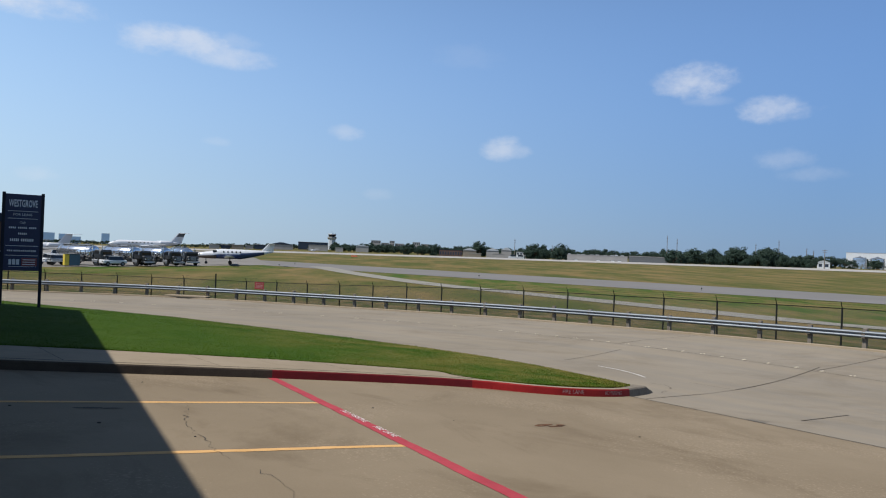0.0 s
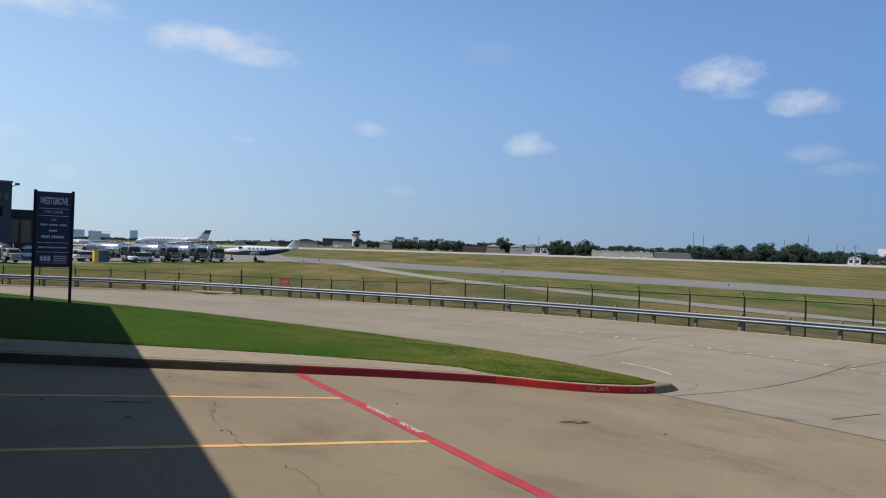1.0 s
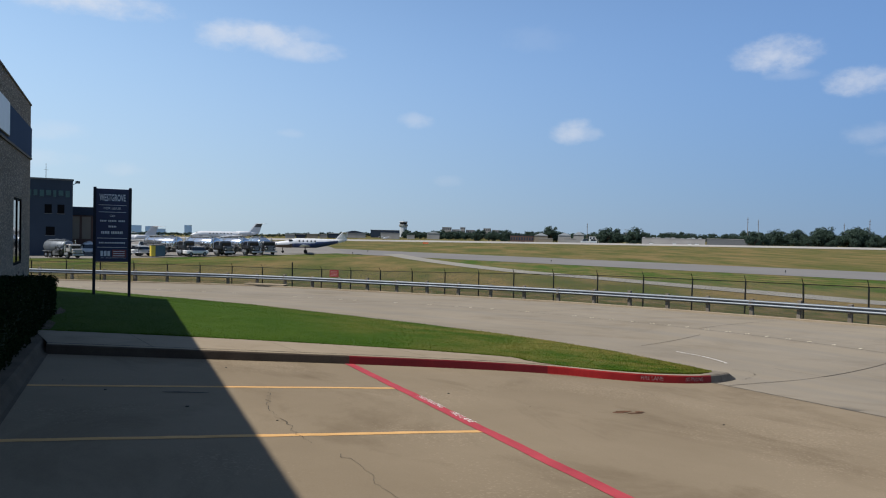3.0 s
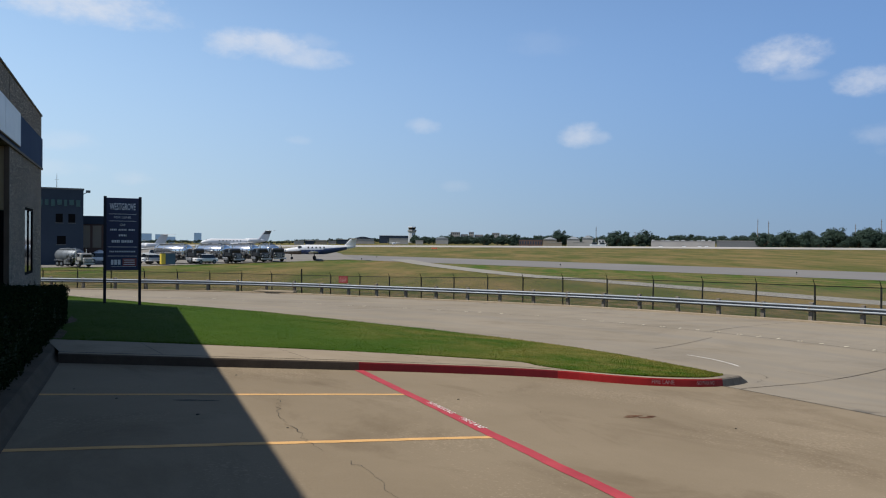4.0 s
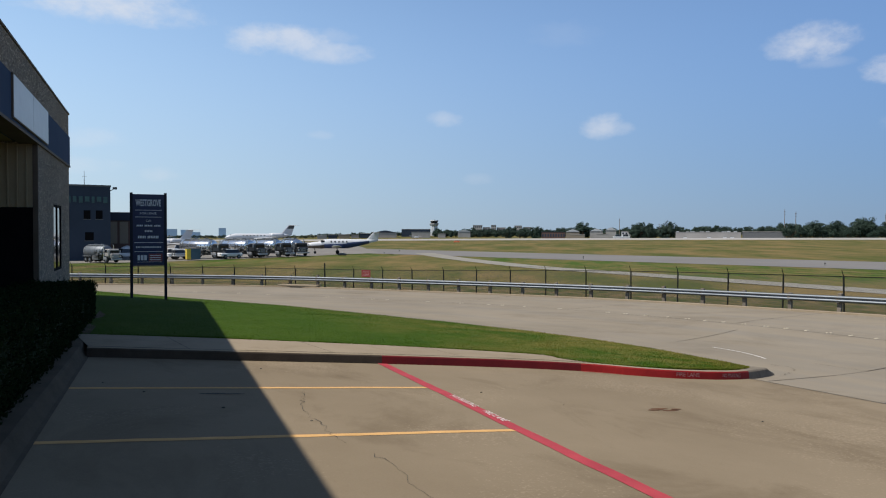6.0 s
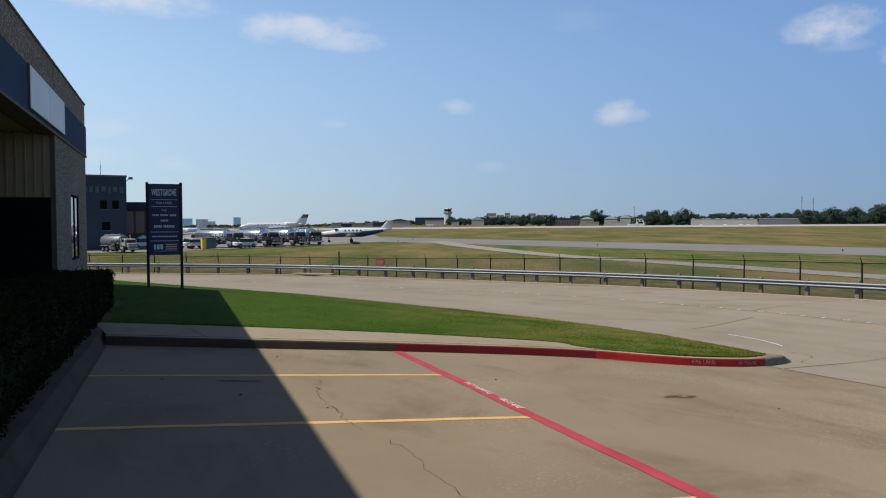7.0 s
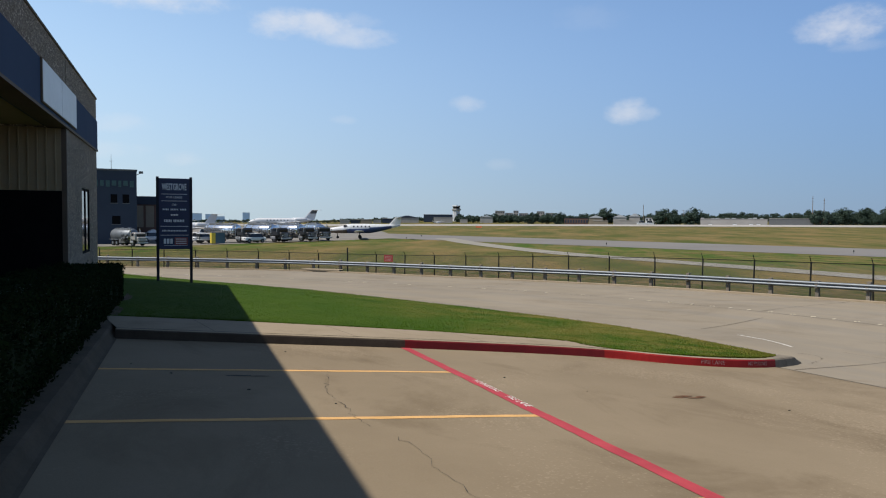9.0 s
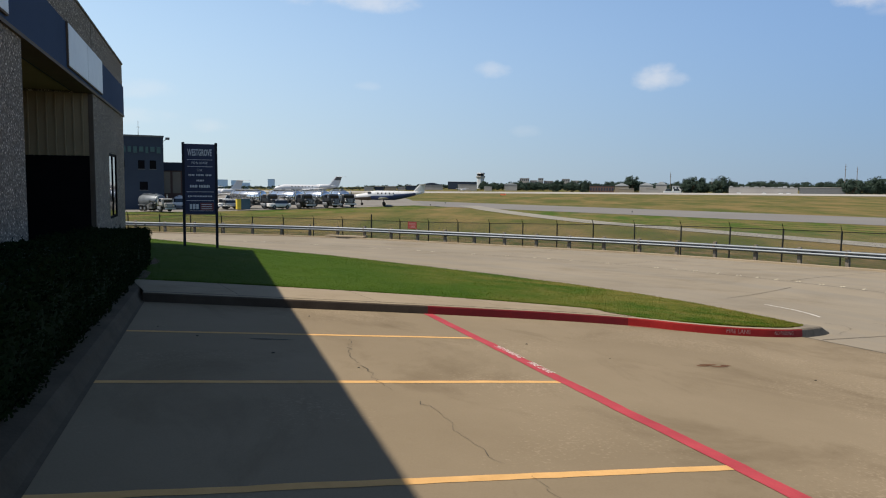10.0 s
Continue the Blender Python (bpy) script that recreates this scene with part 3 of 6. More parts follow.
# blades of grass along and over the lawn
def build_blades():
    rng = random.Random(5)
    verts, faces = [], []
    for _ in range(230000):
        f = rng.random() * ROWS
        i = min(int(f), ROWS - 1)
        a = lawn_a[i].lerp(lawn_a[i + 1], f - i)
        b = lawn_b[i].lerp(lawn_b[i + 1], f - i)
        edge = rng.random()
        w = edge if rng.random() < 0.8 else edge ** 4
        p = a.lerp(b, w)
        if p.x < -3:
            continue
        z = lawn_z(p.x, p.y) + 0.14
        h = rng.uniform(0.012, 0.03) * (1.6 if w < 0.01 or w > 0.99 else 1.0)
        t = rng.uniform(0, 6.283)
        dx, dy = 0.008 * math.cos(t), 0.008 * math.sin(t)
        lx, ly = rng.uniform(-0.03, 0.03), rng.uniform(-0.03, 0.03)
        k = len(verts)
        verts += [(p.x - dx, p.y - dy, z), (p.x + dx, p.y + dy, z), (p.x + lx, p.y + ly, z + h)]
        faces.append((k, k + 1, k + 2))
    me = bpy.data.meshes.new("lawn_blades")
    me.from_pydata(verts, [], faces)
    me.materials.append(M_BLADE)
    tagged(new("lawn_blades", me), "short green grass blades of the lawn", "grass", kind="stuff")


build_blades()

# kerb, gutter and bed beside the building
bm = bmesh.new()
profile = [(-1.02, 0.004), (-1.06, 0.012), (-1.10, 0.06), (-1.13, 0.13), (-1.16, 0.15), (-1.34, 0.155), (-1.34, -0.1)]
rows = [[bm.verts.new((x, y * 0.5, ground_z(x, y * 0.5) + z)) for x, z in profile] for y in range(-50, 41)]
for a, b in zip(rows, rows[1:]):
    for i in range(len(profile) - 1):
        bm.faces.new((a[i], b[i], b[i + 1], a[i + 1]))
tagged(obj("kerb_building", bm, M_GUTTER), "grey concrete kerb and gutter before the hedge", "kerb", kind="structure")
bm = bmesh.new()
ribbon(bm, [Vector((-2.6, y, 0)) for y in range(-24, 27)], [Vector((-1.4, y, 0)) for y in range(-24, 27)], 0.1, 2)
tagged(obj("planting_bed", bm, M_SOIL), "dark soil bed along the building wall", "soil", kind="structure")


# red overspray on the lot before the lightened stretch of kerb
spray = kerb_line[second_red:second_red + 6]
bm = bmesh.new()
ribbon(bm, side(spray, 0.0), [p + Vector((0.0, -0.10 + 0.015 * k, 0)) for k, p in enumerate(spray)], 0.004)
tagged(obj("paint_overspray", bm, M_SPRAY), "thin red paint overspray on the concrete", "marking", kind="structure")


# painted lines
def painted(name, a, b, wide, mat, label, lift=0.006, seed=1):
    """A hand-painted stripe from a to b with a slightly uneven edge."""
    rng = random.Random(seed)
    a, b = Vector((*a, 0)), Vector((*b, 0))
    d = (b - a).normalized()
    s = Vector((-d.y, d.x, 0))
    n = max(2, round((b - a).length / 0.12))
    left, right = [], []
    drift = 0.0
    for k in range(n + 1):
        drift = drift * 0.8 + rng.uniform(-0.006, 0.006)
        p = a.lerp(b, k / n)
        left.append(p + s * (wide / 2 + drift + rng.uniform(-0.004, 0.004)))
        right.append(p - s * (wide / 2 - drift + rng.uniform(-0.004, 0.004)))
    bm = bmesh.new()
    ribbon(bm, left, right, lift)
    return tagged(obj(name, bm, mat), label, "marking", kind="structure")


for k, y in enumerate((9.76, 7.06, 4.36, 1.66, -1.04, -3.74)):
    painted("stall_line", (-1.05, y), (3.8, y), 0.10, M_YELLOW, "worn yellow painted stall line on concrete", 0.003, k)
painted("fire_lane_line", (3.70, 12.2), (3.86, -8), 0.17, M_REDLINE, "faded red fire lane stripe on the lot", 0.005, 9)


def words(text, height, stretch=1.0, bold=0.0):
    """A flat mesh of letters about its own centre, in the xy plane."""
    cu = bpy.data.curves.new("letters", "FONT")
    cu.body, cu.size, cu.align_x, cu.align_y = text, height / 0.72, "CENTER", "CENTER"
    cu.resolution_u = 2
    cu.offset = bold
    ob = bpy.data.objects.new("letters", cu)
    scene.collection.objects.link(ob)
    me = bpy.data.meshes.new_from_object(ob.evaluated_get(bpy.context.evaluated_depsgraph_get()))
    bpy.data.objects.remove(ob)
    me.transform(Matrix.Diagonal((stretch, 1, 1, 1)))
    return me


def lay_words(name, me, mat, m, parent=None):
    me.materials.clear()
    me.materials.append(mat)
    ob = new(name, me)
    ob.parent = parent
    ob.matrix_basis = m
    return ob


lot_tilt = Matrix(((1, 0, 0, 0), (0, 1, 0, 0), (-0.076, -0.027, 1, 0), (0, 0, 0, 1)))
for text, y in (("NO PARKING", 8.74), ("FIRE LANE", 7.78)):
    me = words(text, 0.10, 0.95)
    me.transform(Matrix.Translation((3.78 + (12 - y) * 0.0, y, 0)) @ Matrix.Rotation(radians(-89.5), 4, "Z"))
    me.transform(Matrix.Translation((0, 0, 0.008)) @ lot_tilt)
    tagged(lay_words("line_lettering", me, M_WHITEPAINT, Matrix()), "worn white stencilled words on the red stripe", "lettering", kind="structure")
for text, x in (("FIRE LANE", 9.27), ("NO PARKING", 10.12)):
    i = min(range(len(kerb_line)), key=lambda k: abs(kerb_line[k].x - x))
    p, d = kerb_line[i], (kerb_line[i + 1] - kerb_line[i - 1]).normalized()
    slope = (ground_z(kerb_line[i + 1].x, kerb_line[i + 1].y) - ground_z(kerb_line[i - 1].x, kerb_line[i - 1].y)) / (kerb_line[i + 1] - kerb_line[i - 1]).length
    me = words(text, 0.078, 0.98 if text[0] == "F" else 0.74)
    out = Vector((d.y, -d.x, 0))
    m = Matrix.Translation(p + Vector((0, 0, ground_z(p.x, p.y) + 0.078)) + out * 0.006) @ Matrix((
        (d.x, 0, out.x, 0), (d.y, 0, out.y, 0), (slope, 1, 0, 0), (0, 0, 0, 1)))
    me.transform(m)
    tagged(lay_words("kerb_lettering", me, M_FADED, Matrix()), "white stencilled words on the red kerb", "lettering", kind="structure")


# cracks, joints and stains in the concrete
def crack(points, wide, seed, lift=0.005, mat=None, label="thin dark crack in the concrete"):
    rng = random.Random(seed)
    base = spline(points, 0.09)
    c = [p + Vector((rng.uniform(-0.035, 0.035), rng.uniform(-0.03, 0.03), 0)) for p in base]
    w = [wide * max(0.18, 0.35 + 1.2 * noise.noise((seed * 7.1, i * 0.35, 0.5))) * rng.uniform(0.5, 1.3) for i in range(len(c))]
    left = [p + Vector((w[i], w[i] * 0.4, 0)) * 0.5 for i, p in enumerate(c)]
    right = [p - Vector((w[i], w[i] * 0.4, 0)) * 0.5 for i, p in enumerate(c)]
    bm = bmesh.new()
    ribbon(bm, left, right, lift)
    return tagged(obj("crack", bm, mat or M_JOINT), label, "crack", kind="structure")


crack([(1.84, 9.75), (1.66, 8.92), (1.55, 8.06), (1.61, 7.49), (1.60, 7.15), (1.66, 6.72)], 0.012, 1)
crack([(1.80, 6.3), (1.88, 5.95), (1.87, 5.52), (1.87, 5.22), (1.93, 4.95), (1.86, 4.74), (1.94, 4.58)], 0.018, 2)
crack([(2.06, 4.35), (2.07, 4.02), (2.2, 3.4), (2.4, 2.6)], 0.016, 3)
crack([(2.9, 10.3), (2.5, 9.9), (2.0, 9.75)], 0.006, 4)


def joint(a, b, wide=0.02, lift=-0.012, label="dark joint between concrete slabs"):
    n = max(2, round((Vector(b) - Vector(a)).length / 0.5))
    pts = [Vector((*a, 0)).lerp(Vector((*b, 0)), k / n) for k in range(n + 1)]
    bm = bmesh.new()
    ribbon(bm, side(pts, wide / 2), side(pts, -wide / 2), lift)
    return tagged(obj("joint", bm, M_JOINT), label, "joint", kind="structure")


joint((10.72, 10.75), (14.1, -12), 0.05, 0.006)
joint((15.58, 11.91), (24.0, 14.95), 0.03)
joint((11.0, 10.5), (13.83, 11.3), 0.022)
joint((13.83, 11.3), (15.58, 11.91), 0.012)
joint((14.8, 17.65), (19.8, 20.3), 0.022)
joint((12.6, 8.15), (15.0, 8.65), 0.025)
joint((15.58, 11.91), (15.3, 13.1), 0.018)
for k in range(30, len(road_far) - 30, 9):
    a, b = side(road_far, -0.25)[k], side(road_far, -8.6)[k]
    joint((a.x, a.y), (b.x, b.y), 0.025)
gutter = side(road_far, -0.75)
bm = bmesh.new()
ribbon(bm, gutter, side(gutter, -0.02), -0.012)
tagged(obj("gutter_joint", bm, M_JOINT), "dark joint along the road gutter", "joint", kind="structure")
# dark seam that follows the lane markers
mid_line = side(road_far, -8.8)
bm = bmesh.new()
ribbon(bm, mid_line, side(mid_line, -0.03), -0.012)
tagged(obj("lane_joint", bm, M_JOINT), "dark joint along the middle of the road", "joint", kind="structure")
# pale worn line round the corner
arc = spline([(14.93, 16.3), (14.97, 15.4), (14.78, 14.6), (14.5, 13.95)], 0.3)
bm = bmesh.new()
ribbon(bm, arc, side(arc, 0.07), -0.010)
tagged(obj("corner_line", bm, M_WHITEPAINT), "worn white edge line round the corner", "marking", kind="structure")
crack([(13.6, 12.85), (13.75, 12.5), (13.4, 12.0), (12.92, 11.7), (12.4, 11.35), (12.1, 11.2)], 0.045, 8, -0.008)


def stain(name, x, y, rx, ry, mat, label, seed, lift=0.004):
    bm = bmesh.new()
    c = bm.verts.new((x, y, ground_z(x, y) + lift))
    ring = []
    for k in range(28):
        a = 2 * math.pi * k / 28
        r = 1 + 0.45 * noise.noise((math.cos(a) * 1.5, math.sin(a) * 1.5, seed))
        px, py = x + rx * r * math.cos(a), y + ry * r * math.sin(a)
        ring.append(bm.verts.new((px, py, ground_z(px, py) + lift)))
    for k in range(28):
        bm.faces.new((c, ring[k], ring[(k + 1) % 28]))
    return tagged(obj(name, bm, mat), label, "stain", kind="structure")


for n, (x, y, rx, ry) in enumerate(((6.30, 7.98, 0.10, 0.035), (6.45, 8.06, 0.15, 0.028), (6.52, 7.93, 0.12, 0.03), (6.68, 8.0, 0.09, 0.03), (6.42, 7.99, 0.05, 0.02))):
    stain("rust_stain", x, y, rx, ry, M_RUST, "brown rust stain on the lot", 2.0 + n, 0.004 + 0.001 * n)
stain("oil_stain", 0.62, 9.36, 0.17, 0.035, M_OIL_SHADE, "black oily scuff on the lot", 3.0)
stain("oil_stain", 0.86, 9.33, 0.12, 0.03, M_OIL_SHADE, "black oily scuff on the lot", 4.0)
# pebbles and litter on the lot
rng = random.Random(3)
for k in range(9):
    x, y = rng.uniform(-0.8, 9), rng.uniform(3.2, 11.5)
    r = rng.uniform(0.008, 0.02)
    bm = bmesh.new()
    bmesh.ops.create_icosphere(bm, subdivisions=1, radius=r, matrix=Matrix.Translation((x, y, ground_z(x, y) + r * 0.3)) @ Matrix.Diagonal((1.3, 0.8, 0.5, 1)))
    tagged(obj("pebble", bm, M_OIL_SHADE), "small dark pebble lying on the concrete", "pebble", group="pebbles on the lot")

# lane markers
def build_markers():
    bm = bmesh.new()
    for dx in (-0.062, 0.066):
        bmesh.ops.create_uvsphere(bm, u_segments=10, v_segments=6, radius=0.05, matrix=Matrix.Translation((dx, 0, 0)) @ Matrix.Diagonal((1, 1, 0.45, 1)))
    first = tagged(obj("lane_marker", bm, M_BUTTON, shade=True), "white ceramic lane marker dots on the road", "road marker", group="lane markers")
    spots = []
    s = side(road_far, -8.6)
    rng = random.Random(11)
    k = 40.0
    while k < len(s) - 8:
        i = int(k)
        p = s[i].lerp(s[i + 1], k - i)
        if math.atan2(p.x, p.y) > radians(38) or rng.random() < 0.55:
            spots.append((p, rng.uniform(-30, 30)))
        k += 1.0 + rng.uniform(-0.12, 0.12)
    for n, (p, a) in enumerate(spots):
        m = pose(p.x, p.y, ground_z(p.x, p.y) - 0.018, 0, 0, a)
        if n == 0:
            first.matrix_basis = m
        else:
            copy_thing(first, m)


build_markers()
# far kerb of the road
kerb_sweep("kerb_far", side(road_far, -0.1), M_WALK, "low pale kerb at the far road edge", -0.07)

# storm drain inlet in the far kerb
k = min(range(len(road_far)), key=lambda i: abs(math.degrees(math.atan2(road_far[i].x, road_far[i].y)) - 10.6))
d = (road_far[k + 1] - road_far[k - 1]).normalized()
inlet = tagged(new("storm_inlet"), "concrete storm drain inlet with a dark slot in the kerb", "drain")
inlet.matrix_basis = pose(road_far[k].x, road_far[k].y, ground_z(road_far[k].x, road_far[k].y), 0, 0, math.degrees(math.atan2(d.y, d.x)))
bm = bmesh.new()
box(bm, -1.6, 1.6, -0.05, 0.9, 0.10, 0.17)
part("slab", bm, M_WALK, inlet)
# solid dark block stands in for the shade inside the slot
bm = bmesh.new()
box(bm, -1.5, 1.5, -0.10, 0.8, -0.3, 0.10)
part("slot", bm, M_OIL_SHADE, inlet, "dark block in place of the shaded opening")


def build_verge():
    """Rough grass tufts on the verge between road and fence and a little beyond."""
    rng = random.Random(15)
    base = [p for p in road_far if p.x > -16 and p.y > 8]
    verts, faces = [], []
    for _ in range(90000):
        i = rng.randrange(len(base) - 1)
        d = (base[i + 1] - base[i]).normalized()
        off = 0.1 + 26 * rng.random() ** 1.8
        p = base[i].lerp(base[i + 1], rng.random()) + Vector((-d.y, d.x, 0)) * off
        z = ground_z(p.x, p.y) - 0.11
        h = rng.uniform(0.015, 0.04) * (1.4 if off < 3 else 1.0)
        t = rng.uniform(0, 6.283)
        dx, dy = 0.03 * math.cos(t), 0.03 * math.sin(t)
        lx, ly = rng.uniform(-0.08, 0.08), rng.uniform(-0.08, 0.08)
        k = len(verts)
        verts += [(p.x - dx, p.y - dy, z), (p.x + dx, p.y + dy, z), (p.x + lx, p.y + ly, z + h)]
        faces.append((k, k + 1, k + 2))
    me = bpy.data.meshes.new("verge_grass")
    me.from_pydata(verts, [], faces)
    me.materials.append(M_VERGE)
    tagged(new("verge_grass", me), "rough dry grass along the fence", "grass", kind="stuff")


build_verge()
near_edge = side(road_far, 0.05)
rng = random.Random(21)
far_edge = [p + Vector((rng.uniform(-0.8, 0.8), rng.uniform(-0.8, 0.8), 0)) for p in side(road_far, 17.0)]
bm = bmesh.new()
ribbon(bm, near_edge, far_edge, -0.088, 6)
tagged(obj("verge", bm, M_VERGE, shade=True), "rough green and brown grass verge behind the guardrail", "verge", kind="structure")

# bright patches of the airfield
rail_line = side(road_far, 0.9)
path_a = spline([(53, 150), (47.6, 120), (45.1, 86), (47.4, 69.5), (50.2, 51), (51.8, 37.3), (52.5, 10), (52, -20)], 3)
bm = bmesh.new()
ribbon(bm, path_a, side(path_a, 4.6), -0.05, 2)
tagged(obj("service_road", bm, M_PATH, shade=True), "pale concrete service road across the airfield", "road", kind="structure")
taxi_a = [Vector((13.6 + 1.76 * k, 206.4 - 3.4 * k, 0)) for k in range(61)]
bm = bmesh.new()
ribbon(bm, taxi_a, [p + Vector((27, 14, 0)) for p in taxi_a], -0.06, 4)
tagged(obj("taxiway", bm, M_ASPHALT, shade=True), "grey asphalt taxiway between grass", "taxiway", kind="structure")
apron_front = spline([(-160, 102), (-60, 110), (-10, 113.5), (4, 118), (25, 134.3), (40, 147), (47, 156)], 5)
bm = bmesh.new()
ribbon(bm, apron_front, [p * (1.0 + 2.2 * smooth((len(apron_front) - 1 - k) / 7)) for k, p in enumerate(apron_front)], -0.05, 10)
green_near = [p - Vector((0, 30 + rng.uniform(-1.5, 1.5) - 12 * smooth(k / (len(apron_front) - 1)), 0)) for k, p in enumerate(apron_front)]
green_bm = bmesh.new()
ribbon(green_bm, green_near, apron_front, -0.082, 6)
tagged(obj("apron_grass", green_bm, M_STRIP, shade=True), "greener mown grass in front of the apron", "grass", kind="structure")
tagged(obj("apron", bm, M_PALE, shade=True), "pale concrete aircraft apron", "apron", kind="structure")
strip_in = resample([p for p in side(path_a, 4.8) if 20 < p.y < 125], 40)
strip_out = [Vector((13.6 + 1.76 * k, 206.4 - 3.4 * k, 0)) for k in [(206.4 - p.y) / 3.4 - 1.0 for p in strip_in]]
bm = bmesh.new()
ribbon(bm, strip_in, [q - Vector((0.4, 0.2, 0)) for q in strip_out], -0.075, 10)
tagged(obj("mown_strip", bm, M_STRIP, shade=True), "greener mown grass between service road and taxiway", "grass", kind="structure")
run_a = [Vector((math.sin(radians(-30 + k)), math.cos(radians(-30 + k)), 0)) * 515 for k in range(106)]


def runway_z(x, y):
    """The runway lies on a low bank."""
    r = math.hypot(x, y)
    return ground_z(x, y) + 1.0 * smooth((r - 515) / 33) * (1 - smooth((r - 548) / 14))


bm = bmesh.new()
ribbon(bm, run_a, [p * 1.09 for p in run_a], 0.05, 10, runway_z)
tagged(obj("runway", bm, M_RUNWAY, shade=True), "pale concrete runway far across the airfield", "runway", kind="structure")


EYE = 1.72


def spot(az, dist):
    """The ground under a bearing (degrees from +y towards +x) and a distance."""
    x, y = dist * math.sin(radians(az)), dist * math.cos(radians(az))
    return Vector((x, y, ground_z(x, y) - 0.1))


def thing(name, label, category, group="", at=None):
    ob = new(name)
    ob.empty_display_size = 0.3
    if at is not None:
        ob.matrix_basis = at
    return tagged(ob, label, category, group)


def block(x0, x1, y0, y1, z0, z1, bevel=0.0, m=None):
    bm = bmesh.new()
    box(bm, x0, x1, y0, y1, z0, z1, m)
    if bevel:
        bmesh.ops.bevel(bm, geom=bm.edges[:], offset=bevel, segments=1, affect="EDGES", profile=0.5)
    return bm


# ---- guardrail ----
def build_guardrail():
    rail = thing("guardrail", "galvanised steel guardrail on weathered wooden posts", "guardrail")
    line = [p for p in side(road_far, 0.85) if p.x > -60]
    profile = [(0.0, 0.48), (-0.025, 0.50), (-0.075, 0.535), (-0.075, 0.575), (-0.01, 0.615), (-0.01, 0.655), (-0.075, 0.695), (-0.075, 0.735), (-0.025, 0.77), (0.0, 0.79)]
    bm = bmesh.new()
    rows = []
    for off, up in profile:
        rows.append([bm.verts.new((p.x, p.y, ground_z(p.x, p.y) + up)) for p in side(line, off - 0.06)])
    for a, b in zip(rows, rows[1:]):
        for i in range(len(a) - 1):
            bm.faces.new((a[i], a[i + 1], b[i + 1], b[i]))
    bmesh.ops.recalc_face_normals(bm, faces=bm.faces[:])
    ob = part("beam", bm, M_STEEL, rail, "ribbed galvanised steel beam", True)
    sol = ob.modifiers.new("thick", "SOLIDIFY")
    sol.thickness = 0.006
    posts = spline([(p.x, p.y) for p in line[::4]], 2.3)
    rng = random.Random(4)
    shared = block(-0.09, 0.09, -0.1, 0.1, -0.5, 0.87, 0.012)
    me = bpy.data.meshes.new("post")
    shared.to_mesh(me)
    shared.free()
    me.materials.append(M_WOOD)
    shared = block(-0.075, 0.075, -0.09, 0.09, 0.48, 0.80, 0.01)
    me2 = bpy.data.meshes.new("block")
    shared.to_mesh(me2)
    shared.free()
    me2.materials.append(M_WOOD)
    for i, p in enumerate(posts[1:-1], 1):
        d = (posts[i + 1] - posts[i - 1]).normalized()
        a = math.degrees(math.atan2(d.y, d.x))
        n = Vector((-d.y, d.x, 0))
        q = p + n * 0.14
        post = new("post", me)
        post.parent = rail
        post.matrix_basis = pose(q.x, q.y, ground_z(q.x, q.y) + rng.uniform(-0.03, 0.04), rng.uniform(-2, 2), rng.uniform(-2, 2), a)
        q = p - n * 0.02
        spacer = new("spacer_block", me2)
        spacer.parent = rail
        spacer.matrix_basis = pose(q.x, q.y, ground_z(q.x, q.y) - 0.02, 0, 0, a)


build_guardrail()


